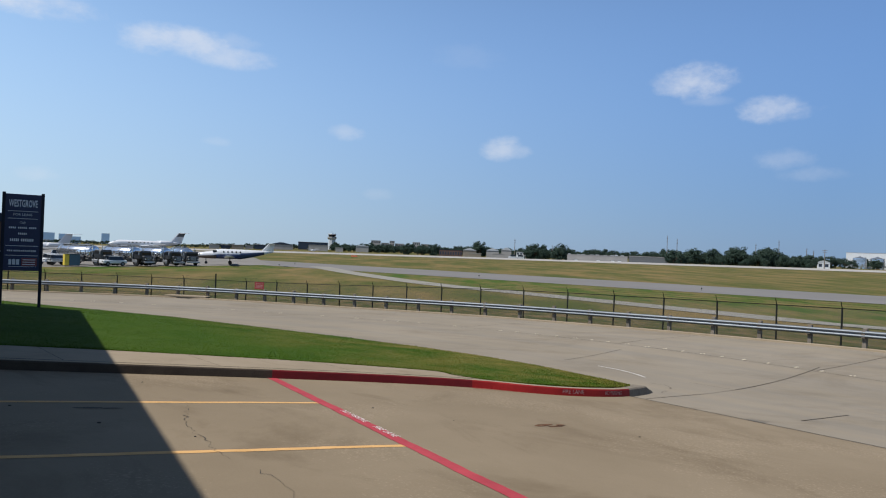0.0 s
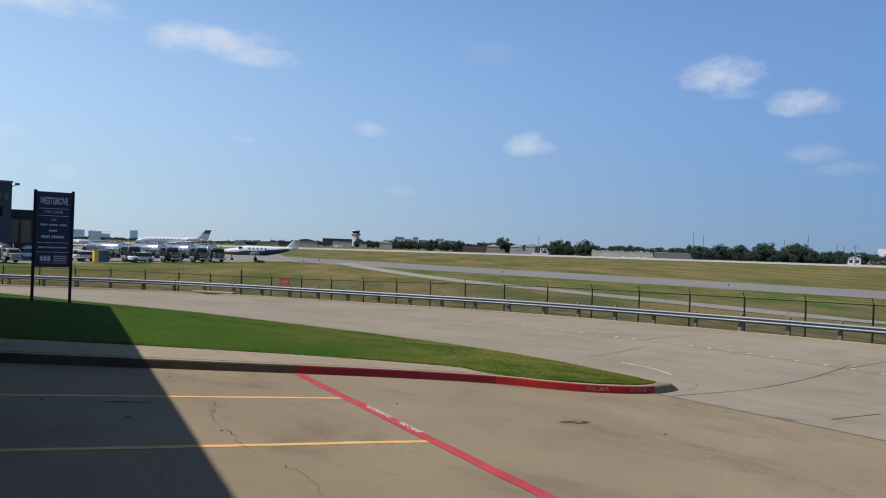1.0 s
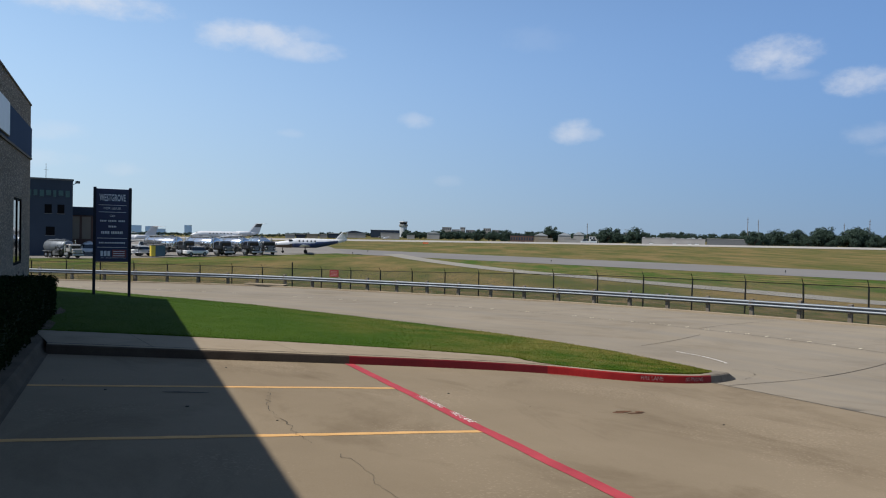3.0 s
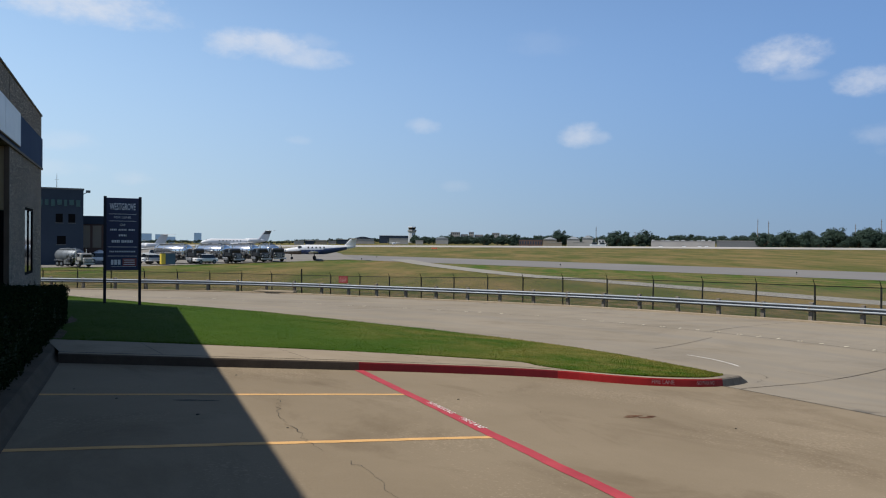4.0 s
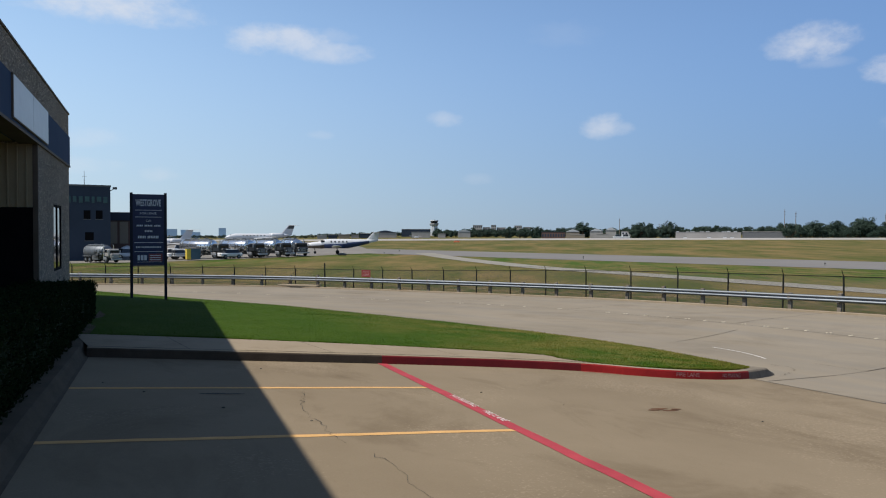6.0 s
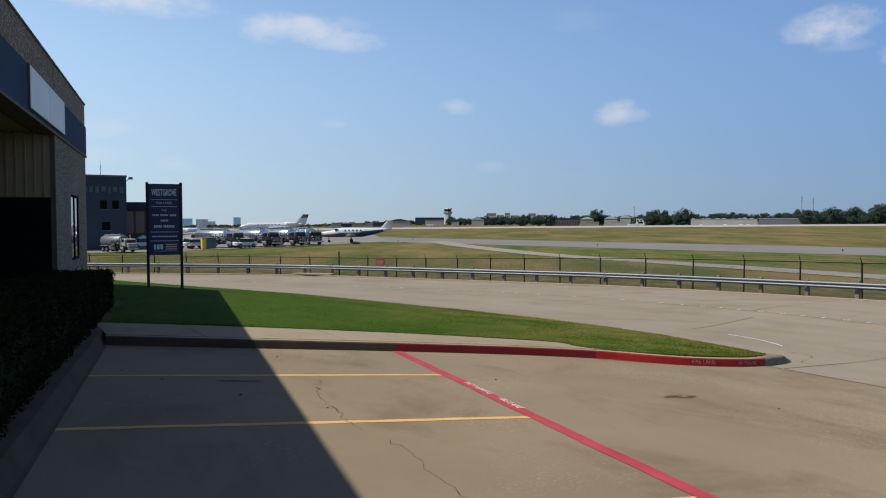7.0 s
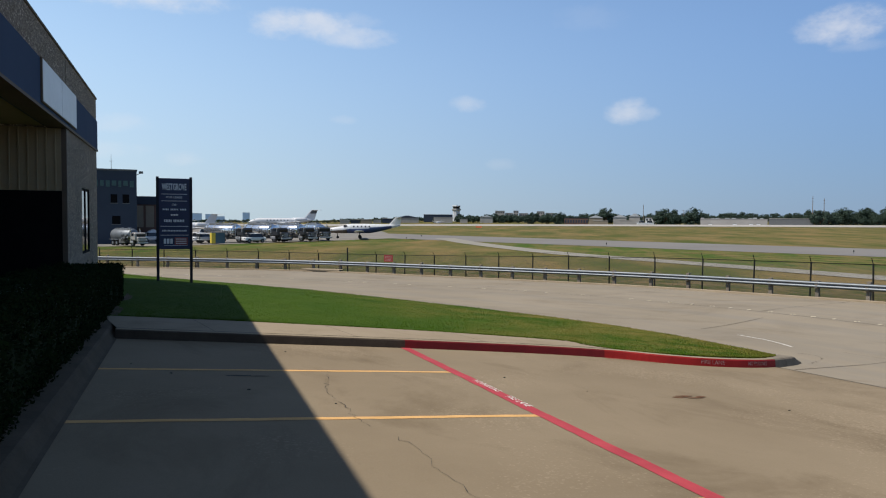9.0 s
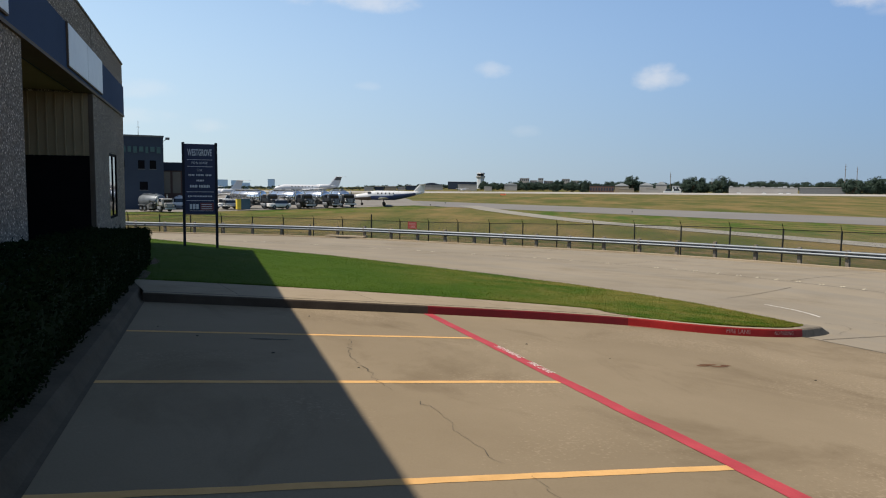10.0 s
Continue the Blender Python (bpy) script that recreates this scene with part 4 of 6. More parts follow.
# ---- fence ----
def build_fence():
    fence = thing("chain_link_fence", "black chain-link fence with barbed wire arms", "fence")
    base = [p for p in side(road_far, 2.0) if p.x > -75]
    fine = spline([(p.x, p.y) for p in base[::4]], 0.05)

    def bearing(p):
        return math.degrees(math.atan2(p.x, p.y))

    start = min(range(len(fine)), key=lambda i: abs(bearing(fine[i]) - 33.18))
    picks, i = [start], start
    while i > 60:
        i -= 50 if bearing(fine[i]) < 30.5 else 55
        if i >= 0:
            picks.insert(0, i)
    i = start
    while i + 59 < len(fine):
        i += 59
        picks.append(i)
    line = [fine[i] for i in picks]
    rise = [0.80 + 0.20 * smooth((bearing(p) - 12) / 28) for p in line]
    bm = bmesh.new()
    bar(bm, (0, 0, -0.3), (0, 0, 1.83), 0.045)
    bar(bm, (0, 0, 1.80), (0, -0.22, 2.13), 0.024, 0.016, 6)
    me = bpy.data.meshes.new("post")
    bm.to_mesh(me)
    bm.free()
    me.materials.append(M_FENCE)
    bm = bmesh.new()
    bar(bm, (0, 0, -0.3), (0, 0, 2.35), 0.055)
    bar(bm, (0, 0, 2.35), (0, 0, 2.40), 0.06, 0.02)
    me2 = bpy.data.meshes.new("end_post")
    bm.to_mesh(me2)
    bm.free()
    me2.materials.append(M_FENCE)
    tall = min(range(len(line)), key=lambda i: abs(math.degrees(math.atan2(line[i].x, line[i].y)) - 12.27))
    tops, arms = [], []
    rng = random.Random(8)
    for i, p in enumerate(line):
        d = (line[min(i + 1, len(line) - 1)] - line[max(i - 1, 0)]).normalized()
        a = math.degrees(math.atan2(d.y, d.x))
        z = ground_z(p.x, p.y) - 0.1
        ob = new("end_post" if i == tall else "post", me2 if i == tall else me)
        ob.parent = fence
        ob.matrix_basis = pose(p.x, p.y, z, rng.uniform(-1.2, 1.2), rng.uniform(-1.2, 1.2), a) @ Matrix.Diagonal((1, 1, rise[i], 1))
        n = Vector((d.y, -d.x, 0))
        tops.append(Vector((p.x, p.y, z + 1.80 * rise[i])))
        arms.append((Vector((p.x, p.y, z)), n, rise[i]))
    bm = bmesh.new()
    for a, b in zip(tops, tops[1:]):
        bar(bm, a, b, 0.022, n=6, cap=False)
    part("top_rail", bm, M_FENCE, fence)
    for k, (off, up) in enumerate(((0.07, 1.92), (0.14, 2.02), (0.21, 2.12))):
        bm = bmesh.new()
        for (p, n, f), (q, o, g) in zip(arms, arms[1:]):
            a, b = p + n * off + Vector((0, 0, up * f)), q + o * off + Vector((0, 0, up * g))
            mid = (a + b) / 2 - Vector((0, 0, 0.03))
            bar(bm, a, mid, 0.004, n=3, cap=False)
            bar(bm, mid, b, 0.004, n=3, cap=False)
        part("barbed_wire", bm, M_FENCE, fence)
    # woven wire: straight diagonals in both directions
    verts, faces = [], []
    pitch = 0.075
    for p, q, f in zip(line, line[1:], rise):
        high = 1.78 * f
        length = (q - p).length
        d = (q - p) / length
        zp, zq = ground_z(p.x, p.y) - 0.08, ground_z(q.x, q.y) - 0.08
        s = -high
        while s < length:
            for sign in (1, -1):
                s0, s1 = max(s, 0.0), min(s + high, length)
                if s1 - s0 < 0.02:
                    continue
                h0, h1 = s0 - s, s1 - s
                if sign < 0:
                    h0, h1 = high - h0, high - h1
                a = p + d * s0 + Vector((0, 0, zp + (zq - zp) * s0 / length + h0))
                b = p + d * s1 + Vector((0, 0, zp + (zq - zp) * s1 / length + h1))
                up = Vector((0, 0, 0.0045))
                k = len(verts)
                verts += [a - up, b - up, b + up, a + up]
                faces.append((k, k + 1, k + 2, k + 3))
            s += pitch
    me = bpy.data.meshes.new("wire_mesh")
    me.from_pydata([tuple(v) for v in verts], [], faces)
    me.materials.append(M_WIRE)
    ob = new("wire_mesh", me)
    ob.parent = fence
    tagged(ob, "woven wire mesh", kind="stuff")
    return line


fence_line = build_fence()


def build_fence_sign():
    i = min(range(len(fence_line) - 1), key=lambda k: abs(math.degrees(math.atan2(fence_line[k].x, fence_line[k].y)) - 15.2))
    p = fence_line[i].lerp(fence_line[i + 1], 0.45)
    d = (fence_line[i + 1] - fence_line[i]).normalized()
    a = math.degrees(math.atan2(d.y, d.x))
    s = thing("warning_sign", "red warning sign with faded lines wired to the fence", "sign", at=pose(p.x + d.y * 0.05, p.y - d.x * 0.05, ground_z(p.x, p.y) + 1.1, 0, 0, a))
    part("board", block(-0.38, 0.38, -0.012, 0.012, -0.26, 0.26), M_SIGNRED, s)
    for z, w in ((0.13, 0.28), (0.03, 0.31), (-0.07, 0.25), (-0.16, 0.3)):
        part("bar", block(-w, w, -0.016, -0.0125, z - 0.011, z + 0.011), M_FADED, s, "dull line of lettering")


build_fence_sign()


# ---- office building beside the lot ----
def build_office():
    b = thing("office_building", "pebbled concrete office building with a navy fascia and a deep entrance", "building")
    X, back, lo = -2.7, -16.0, -1.6
    y_pier, y_recess, y_end, top = 12.75, 20.05, 26.95, 5.60
    fas0, fas1 = 3.90, 4.86
    # piers with real thickness; the window opening goes through the end panel
    part("wall_panel", block(back, X, -24, y_pier, lo, fas0), M_AGG, b)
    part("wall_panel", block(-3.2, X, y_recess, 22.95, lo, fas0), M_AGG, b)
    part("wall_panel", block(-3.2, X, 24.8, y_end, lo, fas0), M_AGG, b)
    part("wall_panel", block(-3.2, X, 22.95, 24.8, lo, 0.58), M_AGG, b)
    part("wall_panel", block(-3.2, X, 22.95, 24.8, 2.49, fas0), M_AGG, b)
    part("end_wall", block(back, -3.2, 26.7, y_end, lo, top - 0.1), M_AGG, b)
    part("parapet_panel", block(-3.2, X, -24, y_end, fas1, top), M_AGG, b)
    part("roof", block(back, -3.2, -24, 26.7, top - 0.35, top - 0.15), M_GREYWALL, b)
    # fascia, standing proud; a thin dark strip below is drawn as its shadow line
    part("fascia", block(-3.2, X + 0.035, -24, y_end + 0.012, fas0, fas1), M_BAND, b, "flat navy painted fascia band")
    part("fascia_shadow_strip", block(-3.1, X + 0.05, -24, y_end + 0.02, fas0 - 0.05, fas0 + 0.01), M_TRIM, b)
    part("coping", block(-3.3, X + 0.03, -24, y_end + 0.03, top, top + 0.06, 0.01), M_TRIM, b, "dark metal roof coping")
    # recess: soffit, side wall with siding, dark storefront
    part("soffit", block(-7.0, -3.2, y_pier, y_recess, fas0, fas0 + 0.1), M_SIDING, b)
    part("recess_back", block(-7.3, -7.0, y_pier, y_recess, lo, fas0), M_TRIM, b)
    side_wall = part("side_wall", block(-7.0, -2.80, y_recess - 0.06, y_recess - 0.004, 2.31, fas0 - 0.06), M_SIDING, b, "cream upright siding")
    x = -6.95
    while x < -2.86:
        part("batten", block(x, x + 0.03, y_recess - 0.085, y_recess - 0.062, 2.32, fas0 - 0.07), M_SIDING, side_wall)
        x += 0.2
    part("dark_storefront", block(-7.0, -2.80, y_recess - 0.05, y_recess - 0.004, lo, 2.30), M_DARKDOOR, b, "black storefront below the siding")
    part("corner_trim", block(-2.80, X + 0.015, y_recess - 0.07, y_recess - 0.004, lo, fas0 - 0.06), M_TRIM, b, "brown corner trim")
    part("floor_slab", block(-7.0, -2.8, y_pier, y_recess, lo, -0.35), M_WALK, b)
    # window with a frame, set back
    w = part("window", block(-2.76, -2.73, 23.0, 24.75, 0.62, 2.45), M_GLASS, b, "narrow dark window in the pebbled wall")
    for y0, y1, z0, z1 in ((22.95, 23.02, 0.58, 2.49), (24.73, 24.8, 0.58, 2.49), (23.02, 24.73, 0.58, 0.65), (23.02, 24.73, 2.42, 2.49), (23.85, 23.91, 0.65, 2.42)):
        part("frame", block(-2.80, -2.706, y0, y1, z0, z1), M_DARKDOOR, w)
    # joints between the panels
    for y in (-2.0, 5.0):
        part("panel_joint", block(X - 0.02, X + 0.004, y, y + 0.02, lo, fas0 - 0.06), M_JOINT, b)
    for y in (12.75, 20.05):
        part("panel_joint", block(X - 0.02, X + 0.004, y, y + 0.02, fas1, top), M_JOINT, b)
    # two blank light boxes on the fascia
    for y0, y1 in ((16.4, 21.4), (4.5, 11.75)):
        box_ob = thing("light_box_sign", "blank white light box sign on the fascia", "sign", "light boxes")
        part("case", block(X + 0.035, X + 0.075, y0, y1, fas0 + 0.07, fas1 + 0.01, 0.006), M_TRIM, box_ob)
        part("face", block(X + 0.075, X + 0.083, y0 + 0.03, y1 - 0.03, fas0 + 0.10, fas1 - 0.02), M_PANEL, box_ob, "blank white sign face")
        y = (y0 + y1) / 2
        part("seam", block(X + 0.0832, X + 0.085, y - 0.008, y + 0.008, fas0 + 0.10, fas1 - 0.02), M_ROOFMETAL, box_ob)


build_office()


# ---- hedge ----
def build_hedge():
    h = thing("hedge", "clipped dark green box hedge along the wall", "hedge")
    rng = random.Random(21)

    def top(y):
        return 1.14 - 0.032 * y

    bm = bmesh.new()
    rows = []
    x0, x1 = -2.62, -1.37
    for k in range(0, 100):
        y = -6 + k * 0.245
        g = ground_z(-1.5, y) + 0.12
        t = top(y)
        if k == 0 or k == 99:
            t -= 0.12
        ring = []
        for x, z in ((x1, g), (x1 + 0.05, g + 0.35), (x1 + 0.02, t - 0.06), (x1 - 0.08, t), ((x0 + x1) / 2, t + 0.01), (x0, t), (x0, g)):
            ring.append(bm.verts.new((x + 0.05 * noise.noise((x * 3, y * 2.2, z * 3)), y, z + 0.05 * noise.noise((x * 2, y * 2, 7 + z)))))
        rows.append(ring)
    for a, b in zip(rows, rows[1:]):
        for i in range(6):
            bm.faces.new((a[i], b[i], b[i + 1], a[i + 1]))
    bm.faces.new(rows[0])
    bm.faces.new(rows[-1][::-1])
    bmesh.ops.recalc_face_normals(bm, faces=bm.faces[:])
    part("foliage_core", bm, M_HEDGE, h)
    verts, faces = [], []
    for _ in range(52000):
        y = 18.3 - 17.0 * rng.random() ** 0.9
        g, t = ground_z(-1.5, y) + 0.12, top(y)
        pick = rng.random()
        if pick < 0.5:
            p = Vector((x1 + rng.uniform(-0.06, 0.09), y, rng.uniform(g, t)))
        elif pick < 0.93:
            p = Vector((rng.uniform(x0, x1 + 0.05), y, t + rng.uniform(-0.06, 0.05 + 0.02 * rng.random())))
        else:
            p = Vector((rng.uniform(x0, x1), 18.3 + rng.uniform(-0.05, 0.08), rng.uniform(ground_z(-1.5, 18.2) + 0.1, top(18.2))))
        p += Vector((0.05 * noise.noise(p * 2.0), 0, 0.06 * noise.noise(p * 1.7)))
        u = Vector((rng.gauss(0, 1), rng.gauss(0, 1), rng.gauss(0, 1))).normalized()
        v = u.orthogonal().normalized()
        s = rng.uniform(0.015, 0.032)
        k = len(verts)
        verts += [tuple(p - u * s), tuple(p + v * s * 0.55), tuple(p + u * s), tuple(p - v * s * 0.55)]
        faces.append((k, k + 1, k + 2, k + 3))
    # a few loose shoots
    for _ in range(90):
        y = rng.uniform(3, 18.2)
        p = Vector((rng.uniform(x0, x1 + 0.05), y, top(y)))
        for j in range(6):
            p = p + Vector((rng.uniform(-0.012, 0.012), rng.uniform(-0.012, 0.012), 0.022))
            u = Vector((rng.gauss(0, 1), rng.gauss(0, 1), 0.6)).normalized()
            v = u.orthogonal().normalized()
            k = len(verts)
            s = 0.02
            verts += [tuple(p - u * s), tuple(p + v * s * 0.5), tuple(p + u * s), tuple(p - v * s * 0.5)]
            faces.append((k, k + 1, k + 2, k + 3))
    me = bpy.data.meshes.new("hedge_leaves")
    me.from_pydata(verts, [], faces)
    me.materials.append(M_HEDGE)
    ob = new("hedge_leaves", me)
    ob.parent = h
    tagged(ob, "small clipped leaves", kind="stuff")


build_hedge()


# ---- lease sign ----
def build_sign():
    s = thing("lease_sign", "navy for lease sign board on two dark posts in the lawn", "sign", at=pose(-0.235, 26.0, 0, 0, 0, 0))
    w, z0, z1 = 0.49, 0.57, 2.97
    g = ground_z(-0.2, 26) + 0.1
    board = part("board", block(-w, w, -0.03, 0.03, z0, z1, 0.006), M_NAVY, s)
    for x in (-w - 0.04, w + 0.04):
        part("post", block(x - 0.045, x + 0.045, -0.05, 0.05, g - 0.5, z1 + 0.05, 0.006), M_SIGNPOST, s, "dark square post")
    face = Matrix.Rotation(radians(90), 4, "X")

    def word(text, z, high, stretch, mat=M_SIGNWHITE, bold=0.0, x=0.0):
        lay_words("lettering", words(text, high, stretch, bold), mat, Matrix.Translation((x, -0.034, z)) @ face, board)

    def strip(z, x0, x1, high, mat=M_SIGNWHITE, name="bar"):
        part(name, block(x0 * 0.82, x1 * 0.82, -0.036, -0.0305, z - high / 2, z + high / 2), mat, board)

    H = z1 - z0
    word("WESTGROVE", z1 - 0.125 * H, 0.225, 0.425, bold=0.006)
    strip(z1 - 0.222 * H, -0.5, 0.5, 0.014, name="rule")
    word("FOR", z1 - 0.268 * H, 0.075, 1.05, x=-0.165)
    word("LEASE", z1 - 0.268 * H, 0.075, 1.05, x=0.11)
    strip(z1 - 0.318 * H, -0.5, 0.5, 0.014, name="rule")
    word("Call:", z1 - 0.37 * H, 0.07, 1.0)
    # name, numbers and address as plain bars
    for z, pieces, high in ((0.438, ((-0.45, -0.2), (-0.15, 0.17), (0.22, 0.45)), 0.055), (0.515, ((-0.14, 0.14),), 0.06), (0.597, ((-0.40, -0.10), (-0.04, 0.40)), 0.085), (0.738, ((-0.48, -0.3), (-0.27, 0.27), (0.3, 0.48)), 0.05)):
        for a, b in pieces:
            x = a
            while x < b - 0.02:
                strip(z1 - z * H, x, min(x + 0.042, b), high)
                x += 0.062
    strip(z1 - 0.675 * H, -0.54, 0.54, 0.016, name="rule")
    strip(z1 - 0.80 * H, -0.54, 0.54, 0.016, name="rule")
    for a, b in ((-0.42, -0.33), (-0.30, -0.20), (-0.17, -0.07)):
        strip(z1 - 0.885 * H, a, b, 0.17, name="emblem")
    strip(z1 - 0.885 * H, 0.0, 0.52, 0.26, M_SIGNRED2, name="emblem_field")
    for z in (0.855, 0.885, 0.915):
        part("bar", block(0.033, 0.377, -0.041, -0.0362, z1 - z * H - 0.012, z1 - z * H + 0.012), M_SIGNWHITE, board)
    strip(z1 - 0.945 * H, -0.42, 0.5, 0.01, name="rule")


build_sign()


# ---- aircraft ----
def hull(bm, stations, n=14):
    """A skin over round sections: x, centre z, half width, half height."""
    rings = []
    for x, zc, rw, rh in stations:
        rings.append([bm.verts.new((x, rw * math.cos(2 * math.pi * k / n), zc + rh * math.sin(2 * math.pi * k / n))) for k in range(n)])
    for a, b in zip(rings, rings[1:]):
        for k in range(n):
            j = (k + 1) % n
            bm.faces.new((a[k], b[k], b[j], a[j]))
    bm.faces.new(rings[0])
    bm.faces.new(rings[-1][::-1])
    bmesh.ops.recalc_face_normals(bm, faces=bm.faces[:])
    return bm


def foil(bm, root, tip, root_chord, tip_chord, thick):
    """A wing or fin between two leading edge points; chords run along +x."""
    root, tip = Vector(root), Vector(tip)
    span = (tip - root).normalized()
    up = span.cross(Vector((1, 0, 0))).normalized()
    rings = []
    for p, c, t in ((root, root_chord, thick), (tip, tip_chord, thick * 0.55)):
        rings.append([bm.verts.new(p + Vector((c * f, 0, 0)) + up * t * h) for f, h in ((0, 0), (0.12, 0.42), (0.4, 0.5), (1, 0.03), (1, -0.03), (0.4, -0.5), (0.12, -0.42))])
    for k in range(7):
        j = (k + 1) % 7
        bm.faces.new((rings[0][k], rings[0][j], rings[1][j], rings[1][k]))
    bm.faces.new(rings[0][::-1])
    bm.faces.new(rings[1])
    bmesh.ops.recalc_face_normals(bm, faces=bm.faces[:])
    return bm


def wheel(r, wide, at):
    bm = bmesh.new()
    x, y, z = at
    bar(bm, (x, y - wide / 2, z), (x, y + wide / 2, z), r, n=14)
    return bm


def build_turboprop(at):
    a = thing("turboprop_plane", "white single-engine turboprop with a dark blue belly parked on the apron", "airplane", at=at)
    s = [(0.0, 1.55, 0.12, 0.12), (0.35, 1.58, 0.42, 0.42), (1.6, 1.66, 0.55, 0.60), (2.9, 1.74, 0.68, 0.70), (3.7, 1.92, 0.78, 0.86), (4.6, 1.98, 0.82, 0.92), (8.2, 1.98, 0.82, 0.92), (10.2, 2.15, 0.62, 0.70), (12.4, 2.42, 0.34, 0.40), (14.0, 2.62, 0.10, 0.14)]
    fus = part("fuselage", hull(bmesh.new(), s, 18), M_WHITE, a, shade=True)
    belly = [(x, z - (0.20 - 0.12 * smooth((x - 5) / 4)) * h, w * (1.004 + 0.02 * smooth((x - 5) / 4)), h * (0.83 + 0.11 * smooth((x - 5) / 4))) for x, z, w, h in s[4:-1]]
    part("belly_band", hull(bmesh.new(), belly, 18), M_NAVYLIVERY, a, "dark blue lower fuselage", True)
    nose = [(x, z - 0.24 * h - 0.015, w * 1.004, h * 0.79) for x, z, w, h in s[1:5]]
    part("nose_band", hull(bmesh.new(), nose, 18), M_TRIM, a, "dark brown-grey band under the nose", True)
    for x in (5.0, 5.75, 6.5, 7.25, 8.0):
        for y in (-0.80, 0.80):
            part("window", block(x - 0.13, x + 0.13, y - 0.03, y + 0.03, 2.2, 2.52, 0.04), M_GLASS, fus)
    for y in (-0.5, 0.5):
        part("windscreen", block(3.0, 3.75, y - 0.22, y + 0.22, 2.28, 2.62, 0.08), M_GLASS, fus)
    for sgn in (-1, 1):
        part("wing", foil(bmesh.new(), (5.0, sgn * 0.6, 1.30), (5.35, sgn * 8.0, 1.75), 2.1, 1.15, 0.28), M_WHITE, a)
        part("tailplane", foil(bmesh.new(), (13.2, sgn * 0.05, 4.2), (13.55, sgn * 2.6, 4.22), 1.2, 0.75, 0.12), M_WHITE, a)
        bm = wheel(0.34, 0.2, (6.2, sgn * 2.3, 0.34))
        bar(bm, (6.2, sgn * 2.3, 0.34), (6.1, sgn * 2.3, 1.4), 0.07)
        part("main_gear", bm, M_BLACK, a)
    part("fin", foil(bmesh.new(), (11.6, 0, 2.5), (13.2, 0, 4.25), 2.5, 1.15, 0.2), M_WHITE, a)
    bm = wheel(0.26, 0.16, (1.9, 0, 0.26))
    bar(bm, (1.9, 0, 0.26), (1.8, 0, 1.2), 0.06)
    part("nose_gear", bm, M_BLACK, a)
    bm = bmesh.new()
    bar(bm, (-0.3, 0, 1.55), (0.0, 0, 1.55), 0.03, 0.15)
    part("spinner", bm, M_CHROME, a)
    for k in range(4):
        t = math.pi / 4 + k * math.pi / 2
        bm = block(-0.03, 0.03, -0.09, 0.09, 0.1, 1.3, m=Matrix.Translation((-0.12, 0, 1.55)) @ Matrix.Rotation(t, 4, "X"))
        part("propeller_blade", bm, M_BLACK, a)


